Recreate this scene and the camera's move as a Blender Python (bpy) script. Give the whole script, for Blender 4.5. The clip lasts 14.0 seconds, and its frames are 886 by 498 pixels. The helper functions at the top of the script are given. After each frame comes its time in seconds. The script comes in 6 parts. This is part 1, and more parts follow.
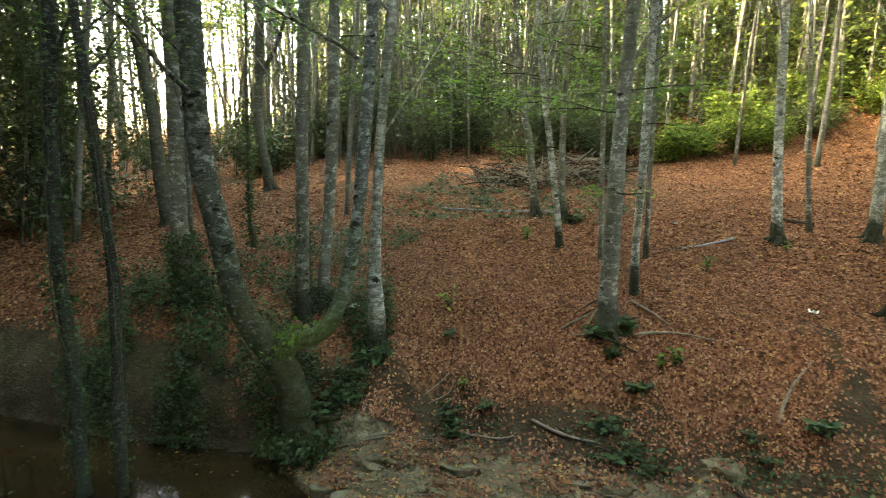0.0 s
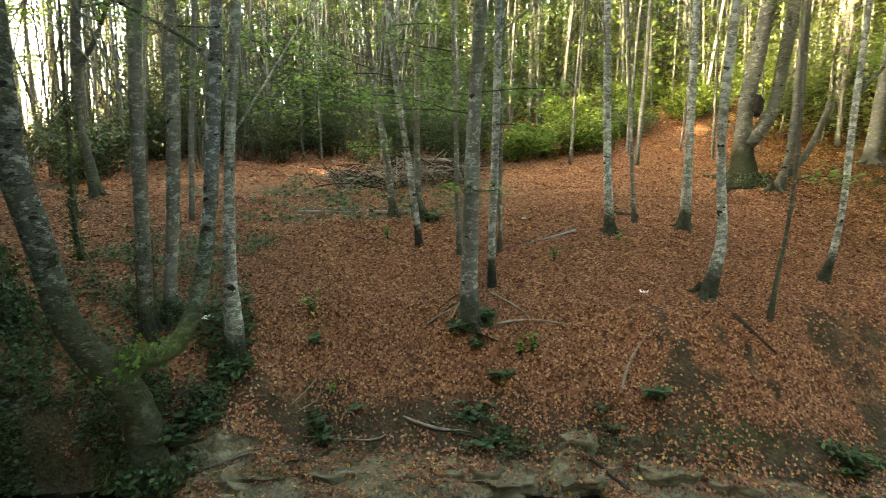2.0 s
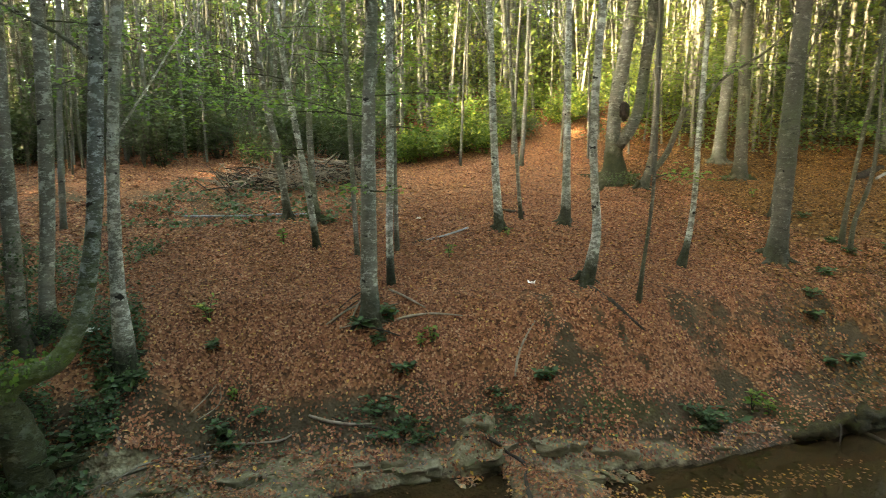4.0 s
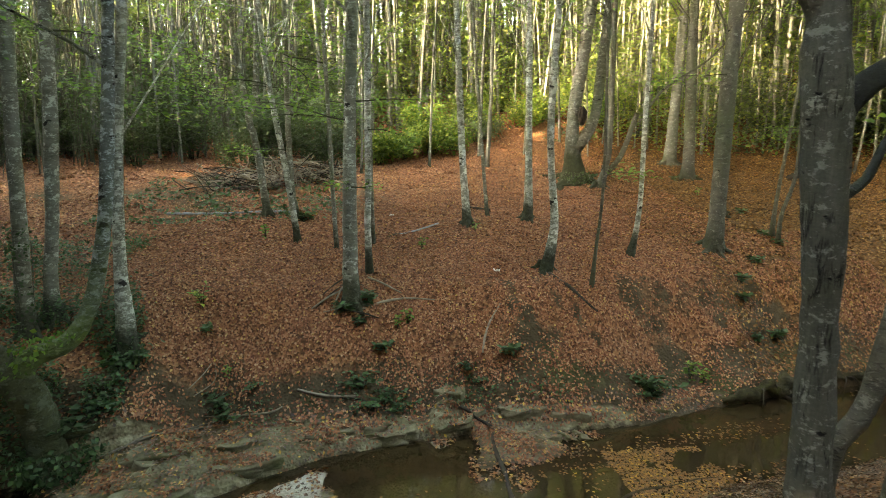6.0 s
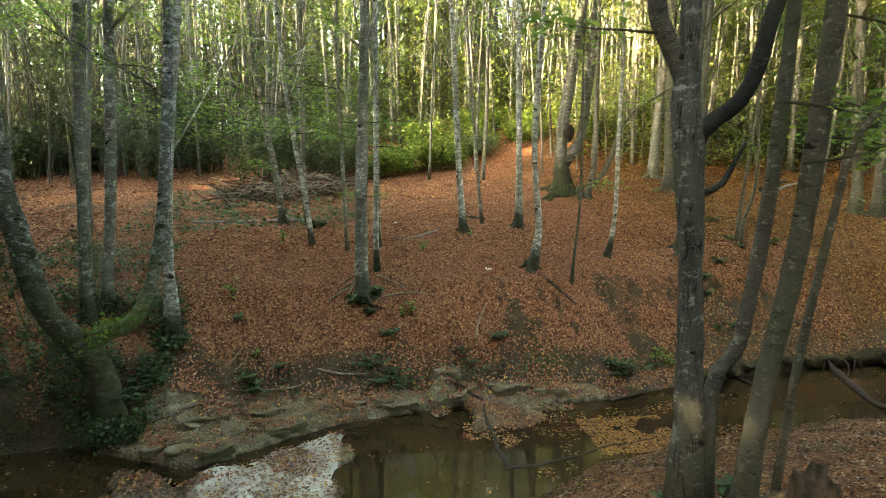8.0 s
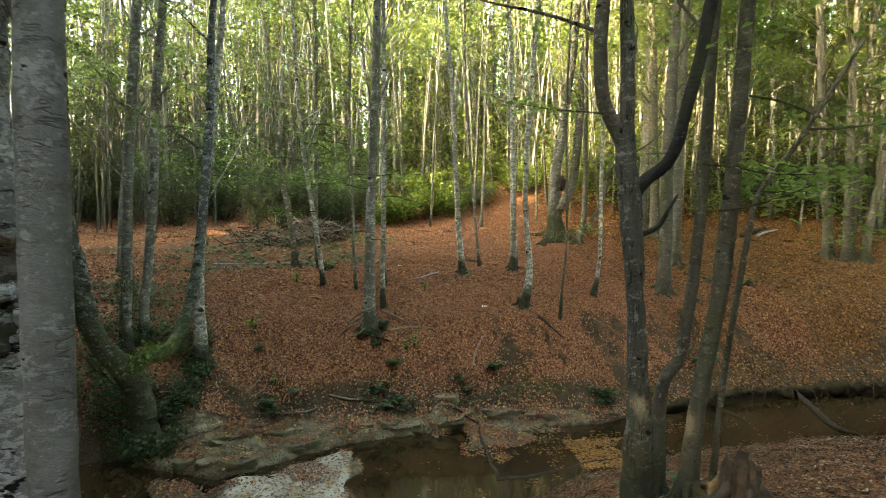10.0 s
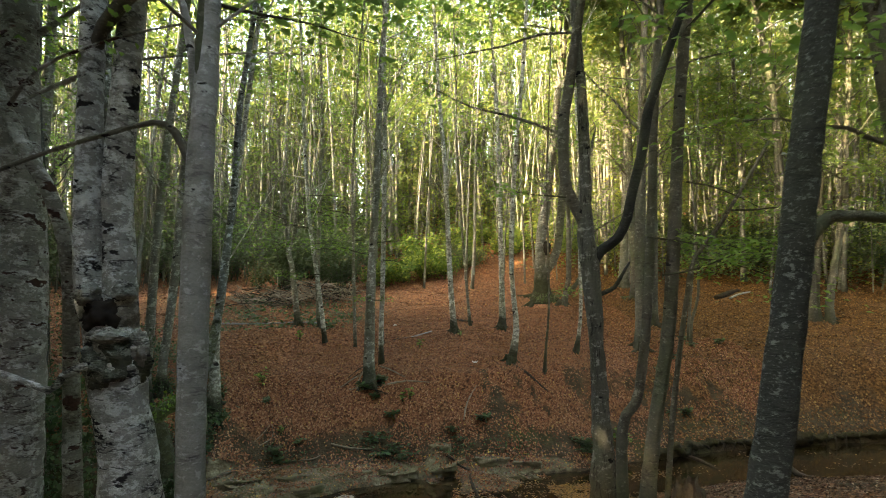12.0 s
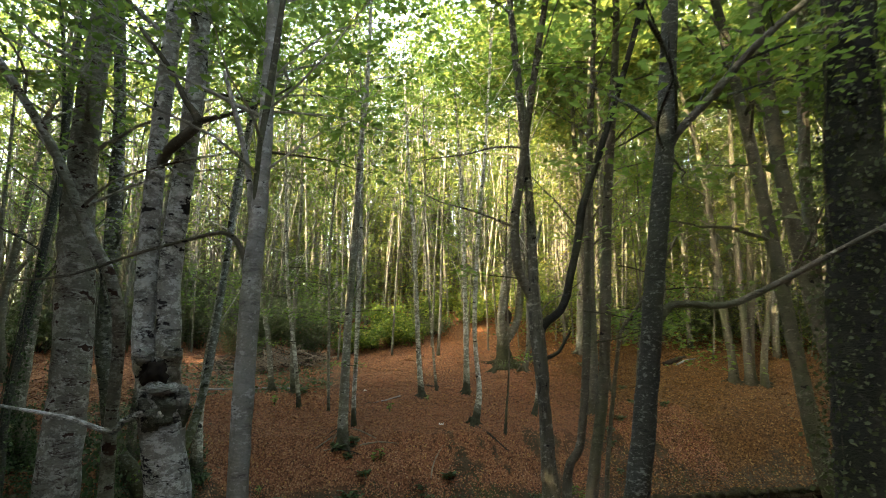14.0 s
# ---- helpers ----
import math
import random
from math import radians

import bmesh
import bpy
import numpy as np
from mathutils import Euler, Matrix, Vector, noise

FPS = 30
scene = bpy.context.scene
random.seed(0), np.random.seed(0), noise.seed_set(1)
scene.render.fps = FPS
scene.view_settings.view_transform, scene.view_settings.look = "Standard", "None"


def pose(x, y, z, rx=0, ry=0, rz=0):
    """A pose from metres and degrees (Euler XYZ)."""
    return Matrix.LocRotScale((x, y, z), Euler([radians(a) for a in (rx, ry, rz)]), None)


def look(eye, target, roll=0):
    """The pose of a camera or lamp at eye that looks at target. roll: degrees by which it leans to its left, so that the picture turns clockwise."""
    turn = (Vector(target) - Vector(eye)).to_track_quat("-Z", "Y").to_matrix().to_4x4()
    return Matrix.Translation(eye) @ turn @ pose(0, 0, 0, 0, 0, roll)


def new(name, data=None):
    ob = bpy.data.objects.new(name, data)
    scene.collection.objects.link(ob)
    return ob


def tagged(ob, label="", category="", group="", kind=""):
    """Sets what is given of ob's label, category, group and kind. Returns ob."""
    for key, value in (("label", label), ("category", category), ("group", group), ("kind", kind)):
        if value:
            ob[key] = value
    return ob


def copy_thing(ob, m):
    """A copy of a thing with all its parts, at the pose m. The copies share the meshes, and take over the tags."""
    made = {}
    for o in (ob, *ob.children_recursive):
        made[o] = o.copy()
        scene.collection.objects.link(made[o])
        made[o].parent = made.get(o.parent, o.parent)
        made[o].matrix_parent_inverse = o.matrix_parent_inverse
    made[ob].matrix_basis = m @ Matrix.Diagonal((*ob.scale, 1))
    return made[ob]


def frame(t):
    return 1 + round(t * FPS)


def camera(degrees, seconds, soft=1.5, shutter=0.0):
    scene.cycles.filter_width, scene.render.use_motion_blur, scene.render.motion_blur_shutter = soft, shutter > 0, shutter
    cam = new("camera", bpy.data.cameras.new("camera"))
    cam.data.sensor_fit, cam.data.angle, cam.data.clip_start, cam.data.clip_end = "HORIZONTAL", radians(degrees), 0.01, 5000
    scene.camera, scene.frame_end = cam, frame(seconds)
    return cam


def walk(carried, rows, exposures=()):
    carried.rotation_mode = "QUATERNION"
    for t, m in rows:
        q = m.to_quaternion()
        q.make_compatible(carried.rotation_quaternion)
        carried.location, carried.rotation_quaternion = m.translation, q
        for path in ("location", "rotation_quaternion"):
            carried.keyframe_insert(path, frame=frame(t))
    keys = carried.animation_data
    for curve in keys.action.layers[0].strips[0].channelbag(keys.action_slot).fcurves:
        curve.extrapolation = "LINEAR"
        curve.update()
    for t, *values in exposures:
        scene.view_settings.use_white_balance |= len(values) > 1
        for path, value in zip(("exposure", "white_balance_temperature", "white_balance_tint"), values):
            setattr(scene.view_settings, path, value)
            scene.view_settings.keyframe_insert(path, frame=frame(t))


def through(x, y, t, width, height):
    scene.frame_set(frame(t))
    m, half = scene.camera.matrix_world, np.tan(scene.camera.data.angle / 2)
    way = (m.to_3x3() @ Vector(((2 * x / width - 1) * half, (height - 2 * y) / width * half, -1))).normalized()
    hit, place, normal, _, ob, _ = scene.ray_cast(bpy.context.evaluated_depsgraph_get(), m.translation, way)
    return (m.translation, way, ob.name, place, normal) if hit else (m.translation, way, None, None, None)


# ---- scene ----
cam = camera(75.9, 14.0, 0.85, 0.4)
PATH = [
    (0, (-0.016, -0.022, 3.66), (-0.033, 1.945, 3.295), -0.0),
    (0.5, (-0.037, -0.006, 3.651), (0.08, 1.958, 3.289), -0.0),
    (1, (-0.056, 0.015, 3.643), (0.204, 1.964, 3.281), 0.1),
    (1.5, (-0.086, 0.022, 3.633), (0.29, 1.953, 3.273), 0.0),
    (2, (-0.104, -0.001, 3.624), (0.38, 1.906, 3.267), -0.0),
    (2.5, (-0.129, -0.025, 3.614), (0.444, 1.858, 3.26), -0.0),
    (3, (-0.17, -0.065, 3.615), (0.497, 1.787, 3.262), -0.0),
    (3.5, (-0.205, -0.118, 3.609), (0.543, 1.703, 3.259), -0.0),
    (4, (-0.241, -0.239, 3.621), (0.592, 1.545, 3.271), -0.1),
    (4.2, (-0.255, -0.285, 3.626), (0.61, 1.484, 3.276), -0.1),
    (6.3, (-0.751, -1.107, 3.584), (0.186, 0.626, 3.243), 0.1),
    (6.5, (-0.791, -1.224, 3.58), (0.141, 0.512, 3.238), -0.0),
    (7, (-0.96, -1.532, 3.58), (-0.027, 0.205, 3.243), 0.0),
    (7.5, (-1.107, -1.81, 3.578), (-0.172, -0.071, 3.264), -0.0),
    (7.7, (-1.18, -1.924, 3.589), (-0.241, -0.185, 3.283), -0.0),
    (9.8, (-1.732, -2.973, 3.576), (-0.787, -1.216, 3.428), 0.1),
    (10, (-1.782, -3.062, 3.576), (-0.835, -1.304, 3.45), 0.1),
    (10.5, (-1.902, -3.263, 3.582), (-0.953, -1.504, 3.509), 0.1),
    (11, (-2.045, -3.508, 3.585), (-1.095, -1.748, 3.568), 0.1),
    (11.5, (-2.177, -3.742, 3.585), (-1.224, -1.984, 3.619), 0.2),
    (12, (-2.345, -4.019, 3.584), (-1.373, -2.274, 3.678), 0.2),
    (12.5, (-2.502, -4.261, 3.585), (-1.513, -2.53, 3.733), 0.2),
    (13, (-2.69, -4.541, 3.583), (-1.683, -2.826, 3.795), 0.2),
    (13.5, (-2.856, -4.787, 3.583), (-1.835, -3.088, 3.848), 0.3),
    (14, (-3.072, -5.082, 3.579), (-2.008, -3.42, 3.906), 0.3),
]
EXPOSURES = [(0, 5.66, 9300, 5), (1.5, 5.58, 9300, 5), (7.5, 5.6, 9300, 5), (11, 5.24, 9300, 7), (14, 4.88, 9300, 8)]
walk(cam, [(t, look(eye, target, roll)) for t, eye, target, roll in PATH], EXPOSURES)

# ---- sky and sun ----
SUN_AZ, SUN_EL = radians(97), radians(22)      # azimuth measured to the left of +y
world = bpy.data.worlds.new("sky")
scene.world = world
world.use_nodes = True
wn = world.node_tree.nodes
sky = wn.new("ShaderNodeTexSky")
sky.sky_type, sky.sun_disc, sky.sun_elevation, sky.sun_rotation = "NISHITA", False, SUN_EL, -SUN_AZ
sky.air_density, sky.dust_density = 1.0, 2.5
world.node_tree.links.new(sky.outputs[0], wn["Background"].inputs[0])
wn["Background"].inputs[1].default_value = 0.15
sun = new("sun", bpy.data.lights.new("sun", "SUN"))
sun.data.energy, sun.data.angle, sun.data.color = 2.6, radians(0.5), (1.0, 0.86, 0.66)
to_sun = Vector((-math.sin(SUN_AZ) * math.cos(SUN_EL), math.cos(SUN_AZ) * math.cos(SUN_EL), math.sin(SUN_EL)))
sun.matrix_world = look(to_sun * 60, (0, 0, 0))


# ---- materials ----
class Mat:
    """A small builder for node materials."""

    def __init__(self, name, rough=0.8, gloss=0.12):
        self.m = bpy.data.materials.new(name)
        self.m.use_nodes = True
        self.t = self.m.node_tree
        self.b = self.t.nodes["Principled BSDF"]
        self.b.inputs["Roughness"].default_value = rough
        self.b.inputs["Specular IOR Level"].default_value = gloss
        self.co = self.t.nodes.new("ShaderNodeTexCoord").outputs["Object"]

    def link(self, a, b):
        self.t.links.new(a, b)

    def node(self, kind, **values):
        n = self.t.nodes.new(kind)
        for k, v in values.items():
            n.inputs[k].default_value = v
        return n

    def scaled(self, sx, sy, sz, shift=None):
        n = self.node("ShaderNodeMapping", Scale=(sx, sy, sz))
        self.link(self.co, n.inputs["Vector"])
        if shift is not None:
            mul = self.node("ShaderNodeVectorMath")
            mul.operation = "SCALE"
            mul.inputs[0].default_value = (37, 53, 71)
            self.link(shift, mul.inputs["Scale"])
            self.link(mul.outputs[0], n.inputs["Location"])
        return n.outputs[0]

    def noise(self, scale, detail=4, rough=0.6, co=None):
        n = self.node("ShaderNodeTexNoise", Scale=scale, Detail=detail, Roughness=rough)
        self.link(co or self.co, n.inputs["Vector"])
        return n.outputs["Fac"]

    def ramp(self, fac, *stops):
        n = self.t.nodes.new("ShaderNodeValToRGB")
        e = n.color_ramp.elements
        while len(e) < len(stops):
            e.new(0.5)
        for el, (p, c) in zip(e, stops):
            el.position = p
            el.color = (*c, 1) if not isinstance(c, (int, float)) else (c, c, c, 1)
        self.link(fac, n.inputs[0])
        return n.outputs[0]

    def mix(self, fac, a, b, how="MIX"):
        n = self.t.nodes.new("ShaderNodeMix")
        n.data_type, n.blend_type = "RGBA", how
        for v, i in ((fac, 0), (a, 6), (b, 7)):
            if isinstance(v, (int, float)):
                n.inputs[i].default_value = v
            elif isinstance(v, tuple):
                n.inputs[i].default_value = (*v, 1)
            else:
                self.link(v, n.inputs[i])
        return n.outputs[2]

    def maths(self, op, a, b):
        n = self.t.nodes.new("ShaderNodeMath")
        n.operation, n.use_clamp = op, True
        for v, i in ((a, 0), (b, 1)):
            if isinstance(v, (int, float)):
                n.inputs[i].default_value = v
            else:
                self.link(v, n.inputs[i])
        return n.outputs[0]

    def attr(self, name):
        n = self.t.nodes.new("ShaderNodeAttribute")
        n.attribute_name = name
        return n.outputs["Fac"]

    def random(self):
        return self.t.nodes.new("ShaderNodeObjectInfo").outputs["Random"]

    def island(self):
        return self.t.nodes.new("ShaderNodeNewGeometry").outputs["Random Per Island"]

    def height(self):
        n = self.t.nodes.new("ShaderNodeSeparateXYZ")
        self.link(self.co, n.inputs[0])
        return n.outputs["Z"]

    def colour(self, c):
        self.link(c, self.b.inputs["Base Color"])
        return self

    def bump(self, h, strength=0.5, dist=0.01):
        n = self.node("ShaderNodeBump", Strength=strength, Distance=dist)
        self.link(h, n.inputs["Height"])
        self.link(n.outputs[0], self.b.inputs["Normal"])
        return self


def bark_material(name, grey, pale, dark, lichen=0.55, moss=0.8, knots=0.5, foot_high=0.5, moss_tint=(0.022, 0.026, 0.012), ridged=False, speck=7.0, crack=0.6, algae=0.4, relief_depth=0.022, ring=15.0):
    """Bark: mottled grey, rings and cracks round the stem (or ridges along it), lichen, scars and a dark foot."""
    a = Mat(name, 0.88)
    r = a.random()
    grain = a.scaled(16.0, 16.0, 2.2, r) if ridged else a.scaled(3.0, 3.0, ring, r)
    band_noise = a.noise(1.4, 6, 0.7, grain)
    c = a.mix(a.ramp(band_noise, (0.32, 0.0), (0.68, 1.0)), tuple(grey), tuple(k * 0.52 for k in grey))
    c = a.mix(a.ramp(a.noise(1.0, 4, 0.6, a.scaled(2.2, 2.2, 1.1, r)), (0.38, 0.0), (0.68, 0.5)), c, tuple(k * 0.45 for k in grey))
    blot = a.scaled(speck, speck, 1.7 * speck, r)
    patch = a.ramp(a.noise(1.0, 7, 0.75, blot), (lichen - 0.03, 0.0), (lichen + 0.02, 1.0))
    c = a.mix(a.maths("MULTIPLY", patch, 0.66), c, tuple(pale))
    specks = a.ramp(a.noise(1.0, 3, 0.6, a.scaled(3.6 * speck, 3.6 * speck, 5.0 * speck, r)), (lichen + 0.05, 0.0), (lichen + 0.08, 1.0))
    c = a.mix(a.maths("MULTIPLY", specks, 0.45), c, tuple(pale))
    green = a.ramp(a.noise(0.9, 5, 0.65, a.scaled(1.5, 1.5, 0.8, r)), (0.46, 0.0), (0.66, 1.0))
    c = a.mix(a.maths("MULTIPLY", green, algae), c, (0.075, 0.092, 0.045))
    lines = a.noise(1.0, 4, 0.65, a.scaled(13.0, 13.0, 1.6, r) if ridged else a.scaled(2.6, 2.6, 1.4 * ring, r))
    near = a.ramp(lines, (0.462, 0.0), (0.492, 1.0), (0.522, 0.0))
    broken = a.ramp(a.noise(1.0, 3, 0.6, a.scaled(5.5, 5.5, 5.5, r)), (0.46, 0.0), (0.58, crack))
    slit = a.maths("MULTIPLY", near, broken)
    c = a.mix(slit, c, tuple(dark))
    scar = a.ramp(a.noise(1.0, 4, 0.6, a.scaled(4.2, 4.2, 8.5, r)), (0.70 - 0.06 * knots, 0.0), (0.725 - 0.06 * knots, 1.0))
    c = a.mix(scar, c, tuple(dark))
    z = a.height()
    foot = a.maths("ADD", a.maths("SUBTRACT", 1.0, a.maths("DIVIDE", z, foot_high)), a.maths("SUBTRACT", a.noise(6.0, 6, 0.7), 0.45))
    c = a.mix(a.maths("MULTIPLY", a.ramp(foot, (0.18, 0.0), (0.6, 1.0)), moss), c, a.ramp(a.noise(14.0, 5, 0.7), (0.3, tuple(0.5 * k for k in moss_tint)), (0.7, tuple(1.3 * k for k in moss_tint))))
    fine = a.noise(42.0, 7, 0.75, a.scaled(1, 1, 1.8, r))
    c = a.mix(0.65, c, a.ramp(fine, (0.28, 0.35), (0.72, 1.0)), "MULTIPLY")
    a.colour(c)
    relief = a.mix(0.55, fine, band_noise)
    relief = a.mix(a.maths("ADD", slit, scar), relief, (0.0, 0.0, 0.0))
    relief = a.mix(a.maths("MULTIPLY", patch, 0.35), relief, (1.0, 1.0, 1.0))
    a.bump(relief, 1.0, relief_depth)
    return a.m


BARK = bark_material("beech_bark", (0.225, 0.217, 0.170), (0.520, 0.525, 0.440), (0.022, 0.02, 0.018), 0.565, algae=0.5)
BARK_PALE = bark_material("pale_beech_bark", (0.300, 0.292, 0.238), (0.640, 0.650, 0.560), (0.022, 0.02, 0.018), 0.525, 0.95, 0.9, 0.6, speck=8.0)
BARK_DARK = bark_material("dark_bark", (0.125, 0.118, 0.090), (0.285, 0.28, 0.225), (0.014, 0.013, 0.012), 0.6, 0.6, speck=10.0, algae=0.65, relief_depth=0.03, ring=7.0)
BARK_MOSS = bark_material("spotted_bark", (0.055, 0.060, 0.050), (0.235, 0.255, 0.225), (0.012, 0.012, 0.011), 0.58, 0.7, 0.6, speck=24.0, algae=0.25)
BARK_FAR = bark_material("woodland_bark", (0.190, 0.187, 0.160), (0.340, 0.345, 0.300), (0.05, 0.045, 0.04), 0.58, 0.6, crack=0.2)
BARK_OLD = bark_material("old_beech_bark", (0.165, 0.160, 0.128), (0.33, 0.335, 0.28), (0.02, 0.018, 0.016), 0.57, 0.95, 0.9, 1.5, (0.03, 0.032, 0.013), algae=0.6, relief_depth=0.04)
BARK_RIDGE = bark_material("ridged_dark_bark", (0.135, 0.138, 0.112), (0.33, 0.345, 0.30), (0.010, 0.010, 0.010), 0.585, 0.7, 0.9, 0.7, (0.03, 0.036, 0.015), True, 9.0, 0.95, 0.6, 0.04)
BARK_BLACK = bark_material("black_ivied_bark", (0.03, 0.033, 0.03), (0.09, 0.1, 0.09), (0.01, 0.01, 0.009), 0.62, 0.6)
BARK_CROOK = bark_material("mossy_scarred_bark", (0.115, 0.118, 0.095), (0.46, 0.48, 0.45), (0.016, 0.015, 0.013), 0.56, 0.8, 1.3, 3.2, (0.045, 0.05, 0.017), False, 6.0, 1.0, 0.6, 0.035)
BARK_ARM = bark_material("mossy_arm_bark", (0.15, 0.16, 0.14), (0.44, 0.48, 0.46), (0.02, 0.018, 0.016), 0.55, 0.85, 1.4, 3.4, (0.085, 0.115, 0.028), False, 8.0, 0.9)
BARK_SCAR = bark_material("scarred_old_bark", (0.40, 0.40, 0.36), (0.72, 0.74, 0.70), (0.012, 0.011, 0.011), 0.53, 0.95, 1.75, 1.1, (0.022, 0.026, 0.012), False, 6.0, 1.0, 0.25, 0.05, 5.0)
BARK_PEEL = bark_material("peeling_bark", (0.290, 0.285, 0.240), (0.520, 0.535, 0.480), (0.045, 0.024, 0.016), 0.54, 0.95, 1.5, 1.0, (0.022, 0.026, 0.012), False, 5.0, 1.0, 0.6, 0.045, 6.0)
BARK_SMOOTH = bark_material("smooth_grey_bark", (0.345, 0.345, 0.312), (0.500, 0.510, 0.475), (0.02, 0.019, 0.018), 0.57, 0.9, 0.8, 0.9, (0.022, 0.026, 0.012), False, 5.0, 0.5, 0.35, 0.02, 6.0)


BURL = bark_material("burl_bark", (0.07, 0.075, 0.058), (0.26, 0.275, 0.24), (0.006, 0.006, 0.006), 0.55, 0.0, 2.1, crack=1.0)
CALLUS = bark_material("callus_bark", (0.26, 0.265, 0.235), (0.45, 0.47, 0.43), (0.012, 0.011, 0.011), 0.56, 0.0, 1.2, crack=0.9)



def leaf_material(name, dark, mid, yellow, share=0.82, through=0.5):
    a = Mat(name, 0.5, 0.2)
    k = a.island()
    c = a.ramp(k, (0.0, dark), (0.45, mid), (share, tuple(1.25 * v for v in mid)), (1.0, yellow))
    a.colour(c)
    tr = a.node("ShaderNodeBsdfTranslucent")
    a.link(a.mix(0.55, c, (0.16, 0.245, 0.055)), tr.inputs["Color"])
    mx = a.node("ShaderNodeMixShader", Fac=through)
    a.link(a.b.outputs[0], mx.inputs[1])
    a.link(tr.outputs[0], mx.inputs[2])
    a.link(mx.outputs[0], a.t.nodes["Material Output"].inputs["Surface"])
    return a.m


LEAF = leaf_material("beech_leaves", (0.04, 0.085, 0.018), (0.065, 0.13, 0.022), (0.19, 0.21, 0.03), 0.86)
LEAF_FAR = leaf_material("woodland_leaves", (0.055, 0.08, 0.028), (0.105, 0.135, 0.04), (0.30, 0.26, 0.07), 0.76)
# dark leaves: evergreens, and the thicket's shade put into leaf colour
LEAF_DARK = leaf_material("evergreen_shade_leaves", (0.022, 0.034, 0.017), (0.037, 0.052, 0.025), (0.068, 0.08, 0.03), 0.88, 0.2)
# laurel leaves with sunlight put into their bright yellow tones
LEAF_LIT = leaf_material("sunlit_laurel_leaves", (0.03, 0.06, 0.014), (0.075, 0.125, 0.022), (0.32, 0.33, 0.06), 0.7, 0.45)
IVY = leaf_material("ivy_leaves", (0.016, 0.03, 0.014), (0.026, 0.054, 0.021), (0.055, 0.105, 0.028), 0.88, 0.15)


def litter_material():
    a = Mat("dry_leaves", 0.72)
    k = a.island()
    c = a.ramp(k, (0.0, (0.045, 0.018, 0.011)), (0.3, (0.145, 0.052, 0.026)), (0.6, (0.24, 0.096, 0.046)), (0.84, (0.29, 0.134, 0.07)), (0.96, (0.35, 0.205, 0.118)), (1.0, (0.40, 0.24, 0.06)))
    c = a.mix(a.ramp(a.noise(0.9, 5, 0.65), (0.42, 0.0), (0.68, 0.55)), c, a.mix(1.0, c, (0.7, 0.7, 0.68), "MULTIPLY"))
    a.colour(a.mix(0.5, c, a.ramp(a.noise(45.0, 3), (0.3, 0.55), (0.7, 1.0)), "MULTIPLY"))
    return a.m


def wet_litter_material():
    a = Mat("wet_leaves", 0.35, 0.4)
    k = a.island()
    a.colour(a.ramp(k, (0.0, (0.025, 0.013, 0.008)), (0.45, (0.11, 0.042, 0.016)), (0.87, (0.21, 0.088, 0.026)), (1.0, (0.42, 0.25, 0.035))))
    return a.m


def ochre_shade_litter_material():
    """Ochre leaves of the right slope, darkened to put its shade into their colour."""
    a = Mat("ochre_shade_leaves", 0.8)
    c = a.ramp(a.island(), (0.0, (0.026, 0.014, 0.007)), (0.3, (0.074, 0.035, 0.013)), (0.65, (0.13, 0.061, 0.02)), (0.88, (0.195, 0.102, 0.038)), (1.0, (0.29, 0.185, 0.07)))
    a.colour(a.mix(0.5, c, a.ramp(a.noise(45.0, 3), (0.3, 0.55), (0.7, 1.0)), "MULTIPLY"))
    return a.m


def shore_litter_material():
    """Darker, duller leaves of the near bank."""
    a = Mat("near_bank_leaves", 0.8)
    c = a.ramp(a.island(), (0.0, (0.03, 0.02, 0.013)), (0.35, (0.085, 0.048, 0.03)), (0.7, (0.15, 0.082, 0.048)), (0.9, (0.23, 0.145, 0.092)), (1.0, (0.36, 0.27, 0.19)))
    a.colour(a.mix(0.5, c, a.ramp(a.noise(45.0, 3), (0.3, 0.55), (0.7, 1.0)), "MULTIPLY"))
    return a.m


LITTER, WET_LITTER, OCHRE_SHADE_LITTER, SHORE_LITTER = litter_material(), wet_litter_material(), ochre_shade_litter_material(), shore_litter_material()


